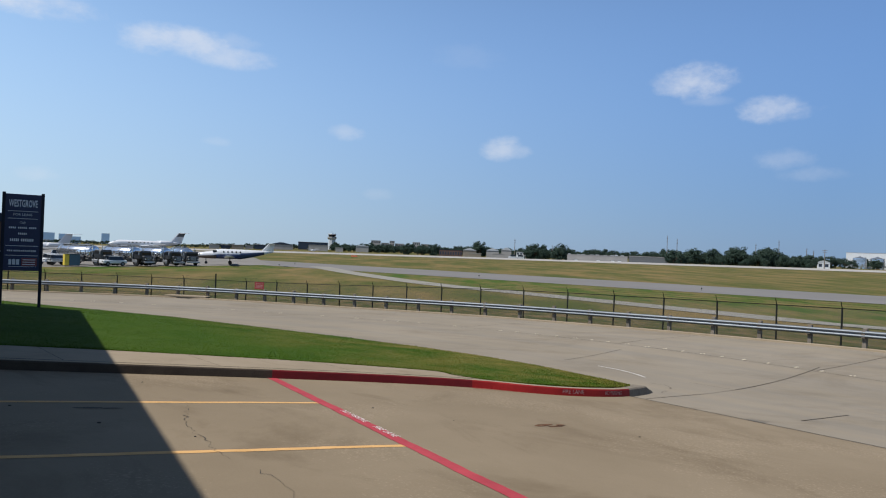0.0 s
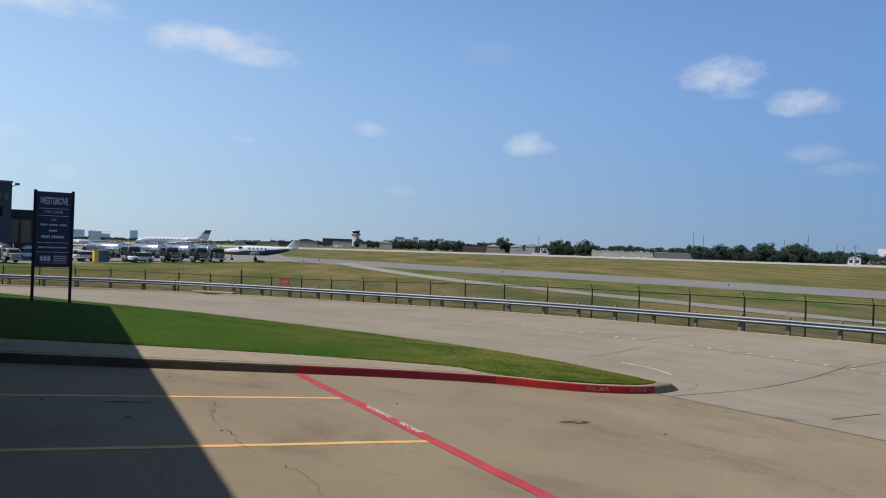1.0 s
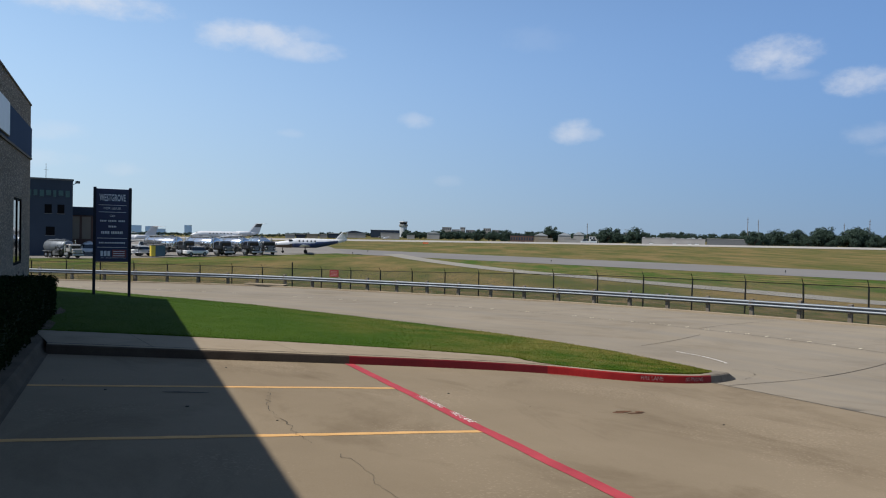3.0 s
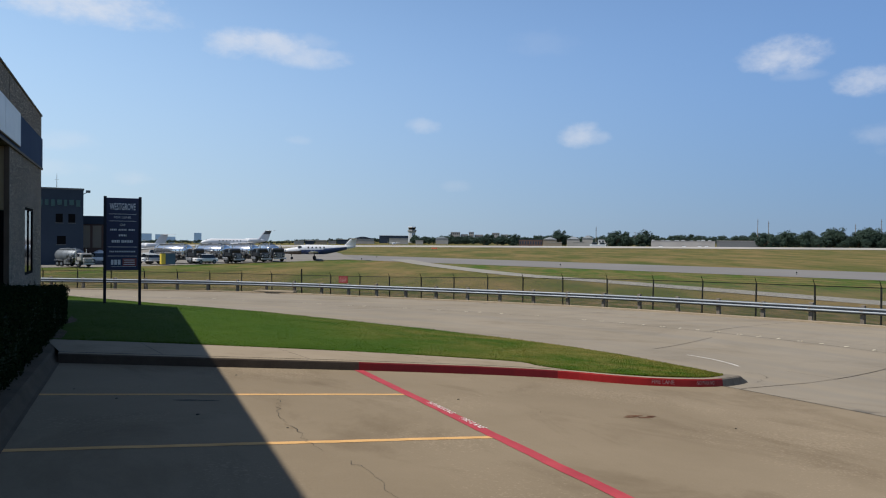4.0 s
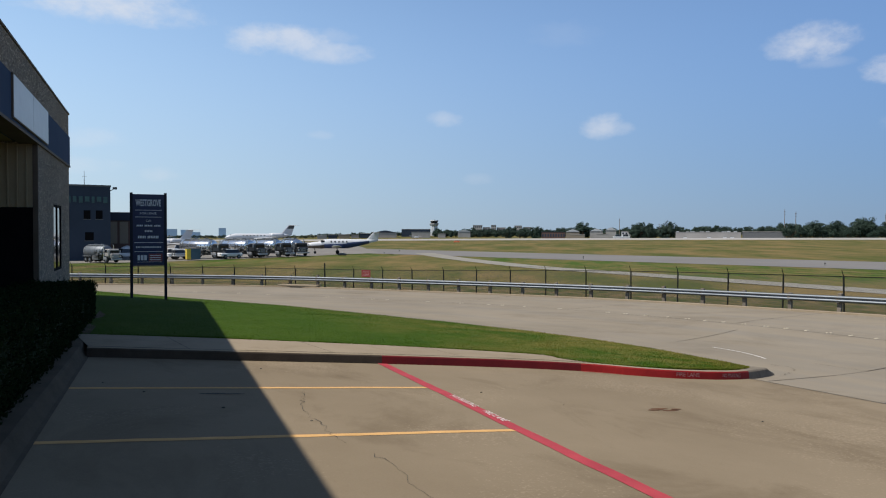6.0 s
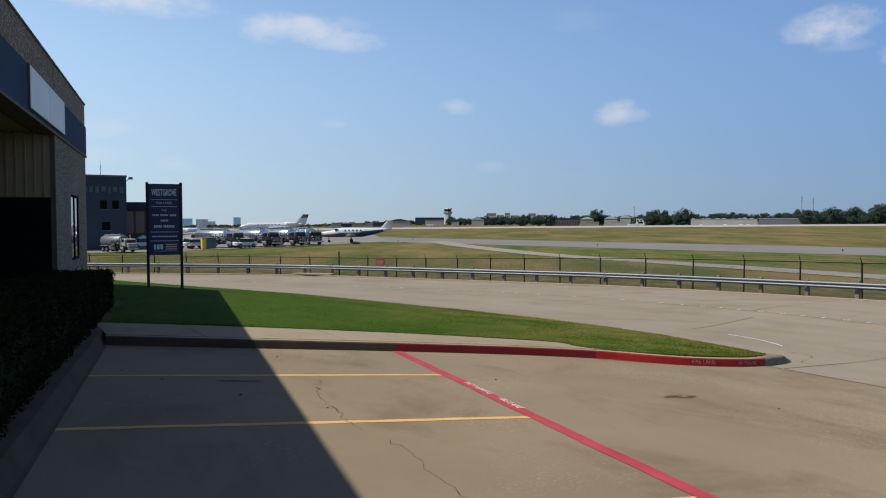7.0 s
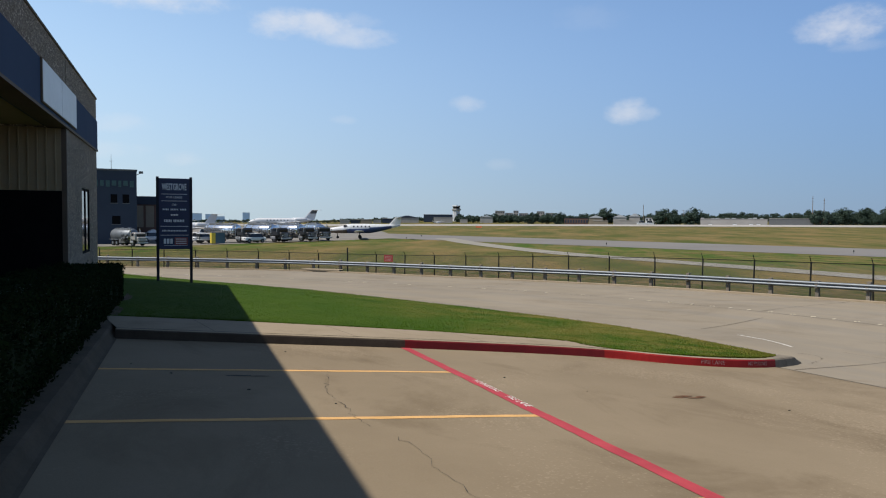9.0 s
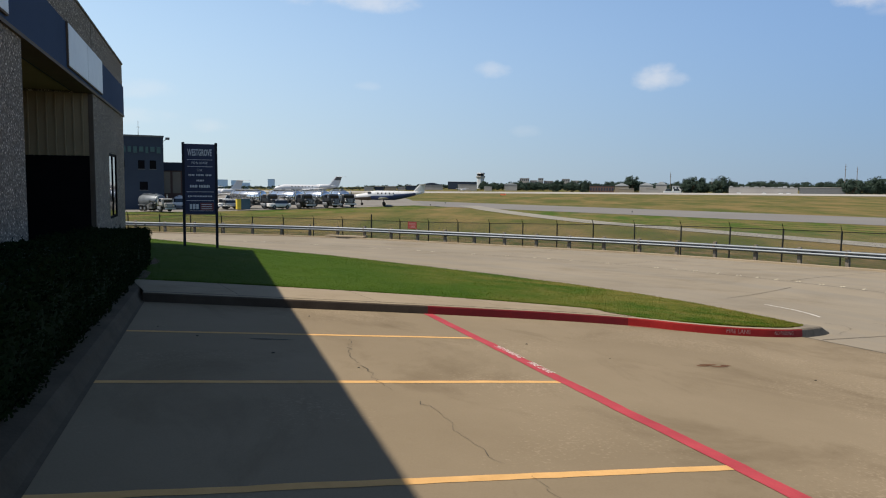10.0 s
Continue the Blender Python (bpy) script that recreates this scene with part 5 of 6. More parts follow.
def build_jet(at, label, length=27.0, dark_fin=True):
    k = length / 27.0
    a = thing("business_jet", label, "airplane", "jets on the apron", at=at)
    s = [(0.0, 2.35, 0.08, 0.08), (0.8, 2.45, 0.6, 0.5), (2.2, 2.62, 1.0, 0.95), (4.0, 2.75, 1.18, 1.2), (17.5, 2.75, 1.18, 1.2), (21.0, 2.98, 0.95, 0.95), (24.5, 3.3, 0.45, 0.5), (26.2, 3.5, 0.12, 0.16)]
    s = [tuple(v * k for v in q) for q in s]
    fus = part("fuselage", hull(bmesh.new(), s, 16), M_WHITE, a, shade=True)
    for i in range(7):
        x = (7.0 + i * 1.35) * k
        for y in (-1.16, 1.16):
            part("window", block(x - 0.27 * k, x + 0.27 * k, (y - 0.03) * k, (y + 0.03) * k, 2.95 * k, 3.3 * k, 0.04), M_GLASS, fus)
    part("windscreen", block(1.9 * k, 3.0 * k, -0.62 * k, 0.62 * k, 3.05 * k, 3.5 * k, 0.1), M_GLASS, fus)
    for sgn in (-1, 1):
        part("wing", foil(bmesh.new(), (10.5 * k, sgn * 0.9 * k, 1.9 * k), (17.0 * k, sgn * 12.0 * k, 2.7 * k), 5.6 * k, 1.8 * k, 0.5 * k), M_WHITE, a)
        part("tailplane", foil(bmesh.new(), (25.2 * k, sgn * 0.05, 7.3 * k), (27.2 * k, sgn * 4.6 * k, 7.3 * k), 2.4 * k, 1.1 * k, 0.2 * k), M_WHITE, a)
        en = [(17.6, 3.4, 0.62, 0.62), (18.0, 3.4, 0.78, 0.78), (21.0, 3.4, 0.78, 0.78), (22.6, 3.4, 0.5, 0.5)]
        bm = hull(bmesh.new(), [tuple(v * k for v in q) for q in en], 12)
        bmesh.ops.translate(bm, verts=bm.verts[:], vec=(0, sgn * 2.05 * k, 0))
        part("engine", bm, M_WHITE, a, shade=True)
        bm = wheel(0.5 * k, 0.6 * k, (13.6 * k, sgn * 2.1 * k, 0.5 * k))
        bar(bm, (13.6 * k, sgn * 2.1 * k, 0.5 * k), (13.6 * k, sgn * 2.1 * k, 2.2 * k), 0.12 * k)
        part("main_gear", bm, M_BLACK, a)
    part("fin", foil(bmesh.new(), (21.5 * k, 0, 3.3 * k), (25.0 * k, 0, 7.4 * k), 4.8 * k, 2.6 * k, 0.4 * k), M_WHITE, a)
    if dark_fin:
        part("fin_band", foil(bmesh.new(), (23.9 * k, 0, 5.9 * k), (25.2 * k, 0, 7.42 * k), 3.2 * k, 2.45 * k, 0.44 * k), M_FRAME, a, "dark grey fin top")
    bm = wheel(0.35 * k, 0.4 * k, (3.4 * k, 0, 0.35 * k))
    bar(bm, (3.4 * k, 0, 0.35 * k), (3.4 * k, 0, 2.0 * k), 0.09 * k)
    part("nose_gear", bm, M_BLACK, a)


def facing(az, dist, turn, lift=0.14):
    """A pose on the apron whose +x runs to the right of the line of sight, then turned."""
    p = spot(az, dist)
    return pose(p.x, p.y, p.z + lift, 0, 0, -az + turn)


build_turboprop(facing(11.0, 150, -2) @ Matrix.Scale(1.06, 4))
build_jet(facing(4.95, 283, 10), "long white business jet with a dark fin top", 26.3)
build_jet(facing(-2.4, 178, 26), "white business jet with a rear engine, partly hidden by the sign", 18.0, False)
build_jet(facing(-2.4, 140, 55), "small white business jet beside the hangar office", 13.0, False)


def build_light_plane(at):
    a = thing("light_plane", "small white high-wing plane on the far runway", "airplane", at=at)
    s = [(0, 1.2, 0.2, 0.2), (1.2, 1.3, 0.5, 0.5), (2.6, 1.45, 0.6, 0.7), (4.2, 1.45, 0.5, 0.55), (7.6, 1.6, 0.12, 0.18)]
    part("fuselage", hull(bmesh.new(), s, 12), M_WHITE, a, shade=True)
    for sgn in (-1, 1):
        part("wing", foil(bmesh.new(), (2.0, sgn * 0.2, 2.2), (2.2, sgn * 5.5, 2.35), 1.6, 1.2, 0.2), M_WHITE, a)
        part("tailplane", foil(bmesh.new(), (6.8, sgn * 0.05, 1.7), (7.0, sgn * 1.7, 1.7), 0.9, 0.6, 0.1), M_WHITE, a)
        part("main_gear", wheel(0.25, 0.15, (2.8, sgn * 1.2, 0.25)), M_BLACK, a)
    part("fin", foil(bmesh.new(), (6.3, 0, 1.7), (7.2, 0, 2.9), 1.2, 0.6, 0.12), M_WHITE, a)
    part("nose_gear", wheel(0.22, 0.14, (0.7, 0, 0.22)), M_BLACK, a)


build_light_plane(facing(19.6, 541, 60, 1.05))


# ---- vehicles ----
def build_tanker(at, label, tank_mat, cab_mat):
    a = thing("fuel_truck", label, "truck", "fuel trucks on the apron", at=at)
    part("chassis", block(-3.7, 3.7, -0.5, 0.5, 0.55, 0.85, 0.03), M_FRAME, a)
    cab = part("cab", block(-3.9, -2.5, -1.12, 1.12, 0.95, 2.3, 0.18), cab_mat, a)
    part("hood", block(-4.45, -3.85, -0.95, 0.95, 0.75, 1.55, 0.14), cab_mat, cab)
    part("windscreen", block(-3.94, -3.86, -0.9, 0.9, 1.62, 2.02, 0.02), M_GLASS, cab)
    for y in (-1.13, 1.13):
        part("side_window", block(-3.45, -2.75, y - 0.015, y + 0.015, 1.72, 2.2, 0.01), M_GLASS, cab)
        part("mirror", block(-3.75, -3.68, y * 1.16 - 0.08, y * 1.16 + 0.08, 1.65, 2.1, 0.02), M_TANK, cab)
        part("headlight", block(-4.50, -4.44, y * 0.68 - 0.13, y * 0.68 + 0.13, 0.95, 1.15, 0.02), M_CHROME, cab)
        bm = bmesh.new()
        bar(bm, (-2.25, y * 0.9, 0.7), (-2.25, y * 0.9, 2.95), 0.07, n=8)
        part("exhaust_stack", bm, M_CHROME, a)
        part("step", block(-3.3, -2.4, y - 0.1, y + 0.1, 0.5, 0.9, 0.03), M_TANK, cab)
    for z in (0.9, 1.05, 1.2, 1.35):
        part("grille_bar", block(-4.475, -4.44, -0.45, 0.45, z - 0.03, z + 0.03), M_TANK, cab)
    part("bumper", block(-4.62, -4.44, -1.1, 1.1, 0.45, 0.72, 0.03), M_TANK, cab)
    tank = [(-1.95, 1.85, 0.4, 0.35), (-1.85, 1.85, 1.1, 0.9), (-1.7, 1.85, 1.2, 1.0), (3.5, 1.85, 1.2, 1.0), (3.65, 1.85, 1.1, 0.9), (3.75, 1.85, 0.4, 0.35)]
    t = part("tank", hull(bmesh.new(), tank, 18), tank_mat, a, "bright metal tank", True)
    for x in (-1.2, 0.3, 1.8, 3.2):
        bm = hull(bmesh.new(), [(x - 0.05, 1.85, 1.225, 1.025), (x + 0.05, 1.85, 1.225, 1.025)], 18)
        part("band", bm, M_STEEL, t)
    part("top_rail", block(-1.4, 3.2, -0.45, 0.45, 2.84, 2.98, 0.03), M_STEEL, t)
    for y in (-1.22, 1.22):
        bm = bmesh.new()
        for k in range(5):
            x = -1.7 + k * 0.42
            bar(bm, (x, y, 0.7), (x, y, 2.1 - 0.12 * (k % 3)), 0.045, n=5)
        for z in (0.95, 1.35, 1.8):
            bar(bm, (-1.8, y, z), (0.2, y, z), 0.05, n=5)
        bar(bm, (-1.2, y, 1.15), (-0.6, y, 1.15), 0.28, n=10)
        part("pump_piping", bm, M_TRUCKDARK, a, "dark pump pipes and hose reel")
        for x, z, r in ((-1.75, 1.5, 0.16), (-1.25, 1.75, 0.12), (-0.75, 1.55, 0.14), (-0.2, 1.3, 0.12)):
            bm = bmesh.new()
            bar(bm, (x, y - 0.1, z), (x, y + 0.1, z), r, n=10)
            part("valve", bm, M_CHROME, a)
        part("fender", block(1.1, 3.5, y - 0.12, y + 0.12, 1.0, 1.1, 0.02), M_STEEL, a)
    for x in (-0.6, 1.4):
        bm = bmesh.new()
        bar(bm, (x, 0, 2.9), (x, 0, 3.12), 0.28, n=10)
        part("hatch", bm, M_STEEL, t)
    for y in (-1.0, 1.0):
        part("hose_cabinet", block(-0.9, 0.9, y - 0.2, y + 0.2, 0.45, 1.15, 0.03), M_FRAME, a)
        bm = bmesh.new()
        bar(bm, (3.2, y * 0.9, 0.9), (3.2, y * 0.9, 2.6), 0.03, n=5)
        bar(bm, (3.55, y * 0.9, 0.9), (3.55, y * 0.9, 2.6), 0.03, n=5)
        for z in (1.2, 1.6, 2.0, 2.4):
            bar(bm, (3.2, y * 0.9, z), (3.55, y * 0.9, z), 0.025, n=5)
        part("ladder", bm, M_FRAME, a)
        for x in (-3.0, 1.7, 2.85):
            w = part("wheel", wheel(0.5, 0.32, (x, y * 0.98, 0.5)), M_BLACK, a)
            part("rim", wheel(0.24, 0.32, (x, y * 0.99, 0.5)), M_STEEL, w)


for az, dist, turn in ((3.4, 128, 140), (6.15, 131, 136), (8.3, 135, 134), (10.05, 140, 112)):
    build_tanker(facing(az, dist, turn) @ Matrix.Diagonal((1.12, 1.12, 1.08, 1)), "fuel tanker truck with a polished metal tank, parked in a row", M_CHROME, M_TRUCKDARK)
# tank and whitish cab take greys that carry the building's shade
build_tanker(facing(-3.65, 114.5, 125) @ Matrix.Diagonal((0.78, 0.78, 0.85, 1)), "fuel tanker truck before the hangar office, greyed for the building's shade", M_STEEL, M_GREYWALL)


def build_car(at, label, paint, tall=0.0, long=4.6):
    a = thing("parked_car", label, "car", "parked cars", at=at)
    h = long / 2
    body = part("body", block(-h, h, -0.9, 0.9, 0.35, 0.95 + tall * 0.5, 0.12), paint, a)
    bm = bmesh.new()
    vs = box(bm, -h * 0.55, h * 0.75, -0.82, 0.82, 0.93 + tall * 0.5, 1.5 + tall)
    for v in vs[4:]:
        v.co.x *= 0.78
        v.co.y *= 0.86
    part("cabin", bm, M_GLASS, body)
    part("roof", block(-h * 0.42, h * 0.57, -0.7, 0.7, 1.5 + tall, 1.54 + tall, 0.015), paint, body)
    for x in (-h * 0.62, h * 0.62):
        for y in (-0.82, 0.82):
            w = part("wheel", wheel(0.34, 0.22, (x, y, 0.34)), M_BLACK, a)
            part("rim", wheel(0.18, 0.235, (x, y, 0.34)), M_STEEL, w)
    for y in (-0.6, 0.6):
        part("headlight", block(-h - 0.01, -h + 0.05, y - 0.18, y + 0.18, 0.65, 0.8), M_CHROME, body)


build_car(facing(5.3, 125, 28), "white service pickup parked beside the fuel trucks", M_WHITE, 0.0, 3.9)
build_car(facing(1.4, 125, 40), "white tug parked by the apron edge", M_WHITE, 0.1, 3.6)
build_car(facing(4.3, 150, 10), "dark sport utility car between the trucks", M_SLATE, 0.3, 4.8)
build_car(facing(1.8, 155, 5), "dark car parked behind the trucks", M_FRAME, 0.2, 4.6)
build_car(facing(5.4, 170, 5), "silver car parked behind the trucks", M_STEEL, 0.1, 4.6)
build_car(facing(-2.0, 128, 30), "white car parked beside the hangar office", M_WHITE, 0.1, 4.5)
for az, dist in ((35.6, 575), (36.2, 580)):
    build_car(facing(az, dist, 12, 0.4), "white box truck far across the airfield", M_WHITE, 2.0, 6.5)

dump = thing("storage_box", "yellow and blue-grey storage box on the apron edge", "container", at=facing(2.5, 121, 8))
part("body", block(-0.1, 1.35, -0.8, 0.8, 0.05, 1.75, 0.04), M_TEALBOX, dump)
part("end_panel", block(-0.75, -0.1, -0.8, 0.8, 0.05, 1.75, 0.04), M_YELLOWBOX, dump, "yellow end")
part("lid", block(-0.78, 1.4, -0.85, 0.85, 1.75, 1.82), M_FRAME, dump)


def build_cart(at, label, paint):
    a = thing("baggage_cart", label, "cart", "service carts", at=at)
    part("deck", block(-1.2, 1.2, -0.7, 0.7, 0.5, 0.62, 0.02), paint, a)
    for x in (-1.1, 1.1):
        for y in (-0.62, 0.62):
            part("post", block(x - 0.04, x + 0.04, y - 0.04, y + 0.04, 0.62, 1.5), M_FRAME, a)
    part("canopy", block(-1.25, 1.25, -0.75, 0.75, 1.5, 1.56, 0.02), paint, a)
    for x in (-0.8, 0.8):
        for y in (-0.6, 0.6):
            part("wheel", wheel(0.26, 0.16, (x, y, 0.26)), M_BLACK, a)


build_cart(facing(1.75, 123, 15), "small white service cart by the storage box", M_WHITE)
build_cart(facing(4.9, 127, 40), "small white service cart between the trucks", M_WHITE)
build_cart(facing(7.4, 131, 30), "small grey service cart between the trucks", M_ROOFMETAL)
build_car(facing(2.9, 148, 12), "dark sport utility car behind the trucks", M_FRAME, 0.35, 4.9)
build_car(facing(3.6, 160, -8), "dark blue car behind the trucks", M_SLATE, 0.25, 4.7)
build_car(facing(6.6, 165, 6), "silver car behind the trucks", M_STEEL, 0.2, 4.7)


# ---- buildings by the apron ----
def windows_on(parent, xs, zs, wide, high, y, mat):
    for x in xs:
        for z in zs:
            w = part("window", block(x - wide / 2, x + wide / 2, y - 0.03, y + 0.05, z - high / 2, z + high / 2), M_DARKDOOR, parent)
            part("frame", block(x - wide / 2 - 0.08, x + wide / 2 + 0.08, y - 0.05, y - 0.031, z - high / 2 - 0.1, z - high / 2), mat, w)


def build_hangar_office():
    p = spot(-3.0, 124)
    a = thing("hangar_office", "dark slate three-storey hangar office with small windows", "building", at=pose(p.x, p.y, p.z, 0, 0, 6))
    top = EYE + 124 * math.tan(radians(3.2)) - p.z
    part("wall", block(-34, 0, 0, 30, 0, top), M_SLATE, a)
    part("parapet", block(-34.1, 0.1, -0.1, 30.1, top, top + 0.25), M_FRAME, a)
    windows_on(a, [-1.6, -3.3, -6.2, -9.6, -11.2], [top * 0.62], 0.95, 1.35, 0, M_FRAME)
    windows_on(a, [-3.0, -7.5, -12], [top * 0.33], 1.2, 1.3, 0, M_FRAME)
    x = -12.0
    while x < -0.9:
        wide = 0.35 + 0.3 * abs(math.sin(x * 2.3))
        part("sign_letter", block(x, x + wide, -0.12, -0.02, top * 0.80 - 0.25 * abs(math.sin(x * 1.7)), top * 0.80 + 0.75), M_TEALSIGN, a, "plain green bar of the wall sign")
        x += wide + 0.3
    bm = bmesh.new()
    bar(bm, (-3.6, 2, top), (-3.6, 2, top + 2.6), 0.05, 0.02)
    bar(bm, (-3.9, 2, top + 1.6), (-3.3, 2, top + 1.6), 0.02)
    part("antenna", bm, M_FRAME, a)
    bm = bmesh.new()
    bar(bm, (-6.6, 2, top), (-6.6, 2, top + 1.3), 0.04, 0.02)
    part("antenna", bm, M_FRAME, a)
    bm = bmesh.new()
    bar(bm, (0, 0.4, top - 0.6), (0.5, 0.2, top - 0.3), 0.05)
    box(bm, 0.35, 0.95, -0.2, 0.5, top - 0.35, top + 0.0)
    part("floodlight", bm, M_FRAME, a)
    b = thing("apron_building", "low dark building with tan bays beside the hangar office", "building", at=pose(*(spot(-3.2, 142)), 0, 0, -3))
    top2 = EYE + 142 * math.tan(radians(1.38)) - spot(-3.2, 142).z
    part("wall", block(-3, 4.1, 0, 14, 0, top2 - 1.5), M_BRICK, b)
    part("roof_band", block(-3.2, 4.3, -0.3, 14.2, top2 - 1.5, top2), M_SLATE, b)
    for x in (0.9, 2.7):
        part("bay", block(x - 0.7, x + 0.7, -0.12, -0.01, 2.4, top2 - 1.7), M_TAN, b)


build_hangar_office()


# ---- far buildings ----
def far_building(name, label, az0, az1, dist, el, wall, roof=None, gable=0.0, windows=0, storeys=1, depth=18.0):
    mid = (az0 + az1) / 2
    p = spot(mid, dist)
    half = dist * math.tan(radians((az1 - az0) / 2))
    high = EYE + dist * math.tan(radians(el)) - p.z
    a = thing(name, label, "building", at=pose(p.x, p.y, p.z - 0.3, 0, 0, -mid))
    eave = high - gable + 0.3
    part("wall", block(-half, half, 0, depth, 0, eave), wall, a)
    if gable:
        bm = bmesh.new()
        pts = [(-half - 0.4, eave), (half + 0.4, eave), (half * 0.15, eave + gable), (-half * 0.15, eave + gable)]
        lo = [bm.verts.new((x, -0.4, z)) for x, z in pts]
        hi = [bm.verts.new((x, depth + 0.4, z)) for x, z in pts]
        for i in range(4):
            j = (i + 1) % 4
            bm.faces.new((lo[i], lo[j], hi[j], hi[i]))
        bm.faces.new(lo[::-1])
        bm.faces.new(hi)
        bmesh.ops.recalc_face_normals(bm, faces=bm.faces[:])
        part("roof", bm, roof or M_ROOFMETAL, a)
    else:
        part("roof", block(-half - 0.2, half + 0.2, -0.2, depth + 0.2, eave, eave + 0.3), roof or M_GREYWALL, a)
    for i in range(windows):
        x = -half + (i + 0.5) * 2 * half / windows
        for s in range(storeys):
            z = eave * (s + 0.55) / storeys
            part("window", block(x - half / windows * 0.55, x + half / windows * 0.55, -0.08, 0.02, z - eave / storeys * 0.22, z + eave / storeys * 0.22), M_SLATE, a)
    return a


FAR = [
    ("arched_hangar", "long grey hangar with a low arched roof", 16.4, 18.2, 760, 0.14, M_GREYWALL, M_SLATE, 2.2, 0, 1),
    # slate blue-grey chosen so the wall colour includes distance haze
    ("office_block", "long office block, slate blue-grey with haze in the colour", 18.6, 20.9, 820, 0.24, M_SLATE, None, 0, 12, 2),
    ("low_shed", "low pale grey shed before the office block", 19.4, 20.9, 740, 0.02, M_GREYWALL, None, 0, 0, 1),
    ("low_shed", "low pale shed beside the control tower", 21.5, 22.1, 740, -0.12, M_GREYWALL, None, 0, 0, 1),
    ("gabled_hangar", "pale grey hangar with a shallow gable", 23.1, 24.1, 760, 0.20, M_GREYWALL, M_ROOFMETAL, 1.6, 0, 1),
    ("hill_office", "pale office block rising behind the trees", 24.3, 25.05, 1050, 0.58, M_GREYWALL, None, 0, 5, 3),
    ("hill_office", "pale office block rising behind the trees", 25.1, 25.7, 1060, 0.42, M_GREYWALL, None, 0, 5, 2),
    ("hill_office", "pale office block rising behind the trees", 25.75, 26.15, 1060, 0.60, M_GREYWALL, None, 0, 3, 4),
    ("hill_office", "pale office block rising behind the trees", 26.2, 26.9, 1070, 0.40, M_GREYWALL, None, 0, 5, 2),
    ("hill_office", "pale office block rising behind the trees", 27.6, 28.2, 1050, 0.56, M_GREYWALL, None, 0, 4, 3),
    ("hill_office", "pale office block rising behind the trees", 28.3, 28.9, 1060, 0.44, M_GREYWALL, None, 0, 4, 2),
    ("brick_terminal", "long low brown brick terminal building", 29.75, 31.6, 640, 0.06, M_BRICK, M_SLATE, 0, 9, 1),
    ("gabled_hangar", "pale hangar with a shallow gable", 31.65, 32.7, 640, 0.28, M_TAN, M_ROOFMETAL, 2.0, 0, 1),
    ("low_shed", "low tan shed before the hangars", 32.0, 33.1, 615, -0.14, M_TAN, None, 0, 0, 1),
    ("gabled_hangar", "grey hangar with a shallow gable", 33.5, 34.5, 650, 0.34, M_GREYWALL, M_ROOFMETAL, 2.2, 0, 1),
    ("white_shed", "low white shed before the hangars", 34.0, 34.9, 610, -0.10, M_GREYWALL, None, 0, 0, 1),
    ("gabled_hangar", "grey hangar with a shallow gable", 34.7, 35.5, 650, 0.44, M_GREYWALL, M_ROOFMETAL, 2.5, 0, 1),
    ("white_house", "small white two-storey building with dark openings", 35.9, 36.65, 605, 0.12, M_WHITE, None, 0, 3, 2),
    ("long_warehouse", "long low pale block warehouse", 39.9, 44.5, 560, 0.08, M_GREYWALL, None, 0, 0, 1),
    ("long_warehouse", "long low dark grey warehouse", 44.6, 47.5, 560, 0.13, M_FRAME, M_GREYWALL, 0, 0, 1),
    ("farm_house", "small pale house among the trees", 57.65, 58.45, 690, 0.36, M_WHITE, M_ROOFMETAL, 1.5, 2, 1),
    ("tank_warehouse", "white warehouse behind the metal tanks", 59.42, 64.0, 830, 0.98, M_WHITE, M_ROOFMETAL, 0, 0, 1),
    ("terminal_row", "low pale building beyond the apron", 11.95, 12.7, 700, -0.28, M_GREYWALL, None, 0, 0, 1),
    ("terminal_row", "low grey building beyond the apron", 12.8, 13.5, 720, -0.24, M_SLATE, None, 0, 0, 1),
    ("terminal_row", "low tan building beyond the apron", 13.6, 14.5, 720, -0.20, M_TAN, None, 0, 0, 1),
    ("terminal_row", "low pale building beyond the apron", 14.6, 15.2, 740, -0.24, M_GREYWALL, None, 0, 0, 1),
    ("terminal_row", "low dark building beyond the apron", 15.3, 16.1, 740, -0.12, M_SLATE, None, 0, 0, 1),
    ("terminal_row", "low pale building behind the jets", 6.4, 8.0, 760, -0.30, M_GREYWALL, None, 0, 0, 1),
    ("glass_tower", "office tower on the skyline, haze put into its pale blue", 4.52, 5.05, 2600, 0.26, M_HAZED_TOWER, None, 0, 0, 8),
    ("glass_tower", "office tower on the skyline, haze put into its pale blue", 0.75, 1.55, 2700, 0.17, M_HAZED_TOWER, None, 0, 0, 7),
    ("glass_tower", "office tower on the skyline, haze put into its pale blue", 2.5, 3.2, 2800, -0.05, M_HAZED_TOWER, None, 0, 0, 6),
    ("glass_tower", "office tower on the skyline, haze put into its pale blue", 1.8, 2.3, 2900, 0.12, M_HAZED_TOWER, None, 0, 0, 5),
    ("glass_tower", "office tower on the skyline, haze put into its pale blue", -0.6, 0.2, 2800, 0.10, M_HAZED_TOWER, None, 0, 0, 6),
]
for row in FAR:
    far_building(*row[:10], storeys=row[10])


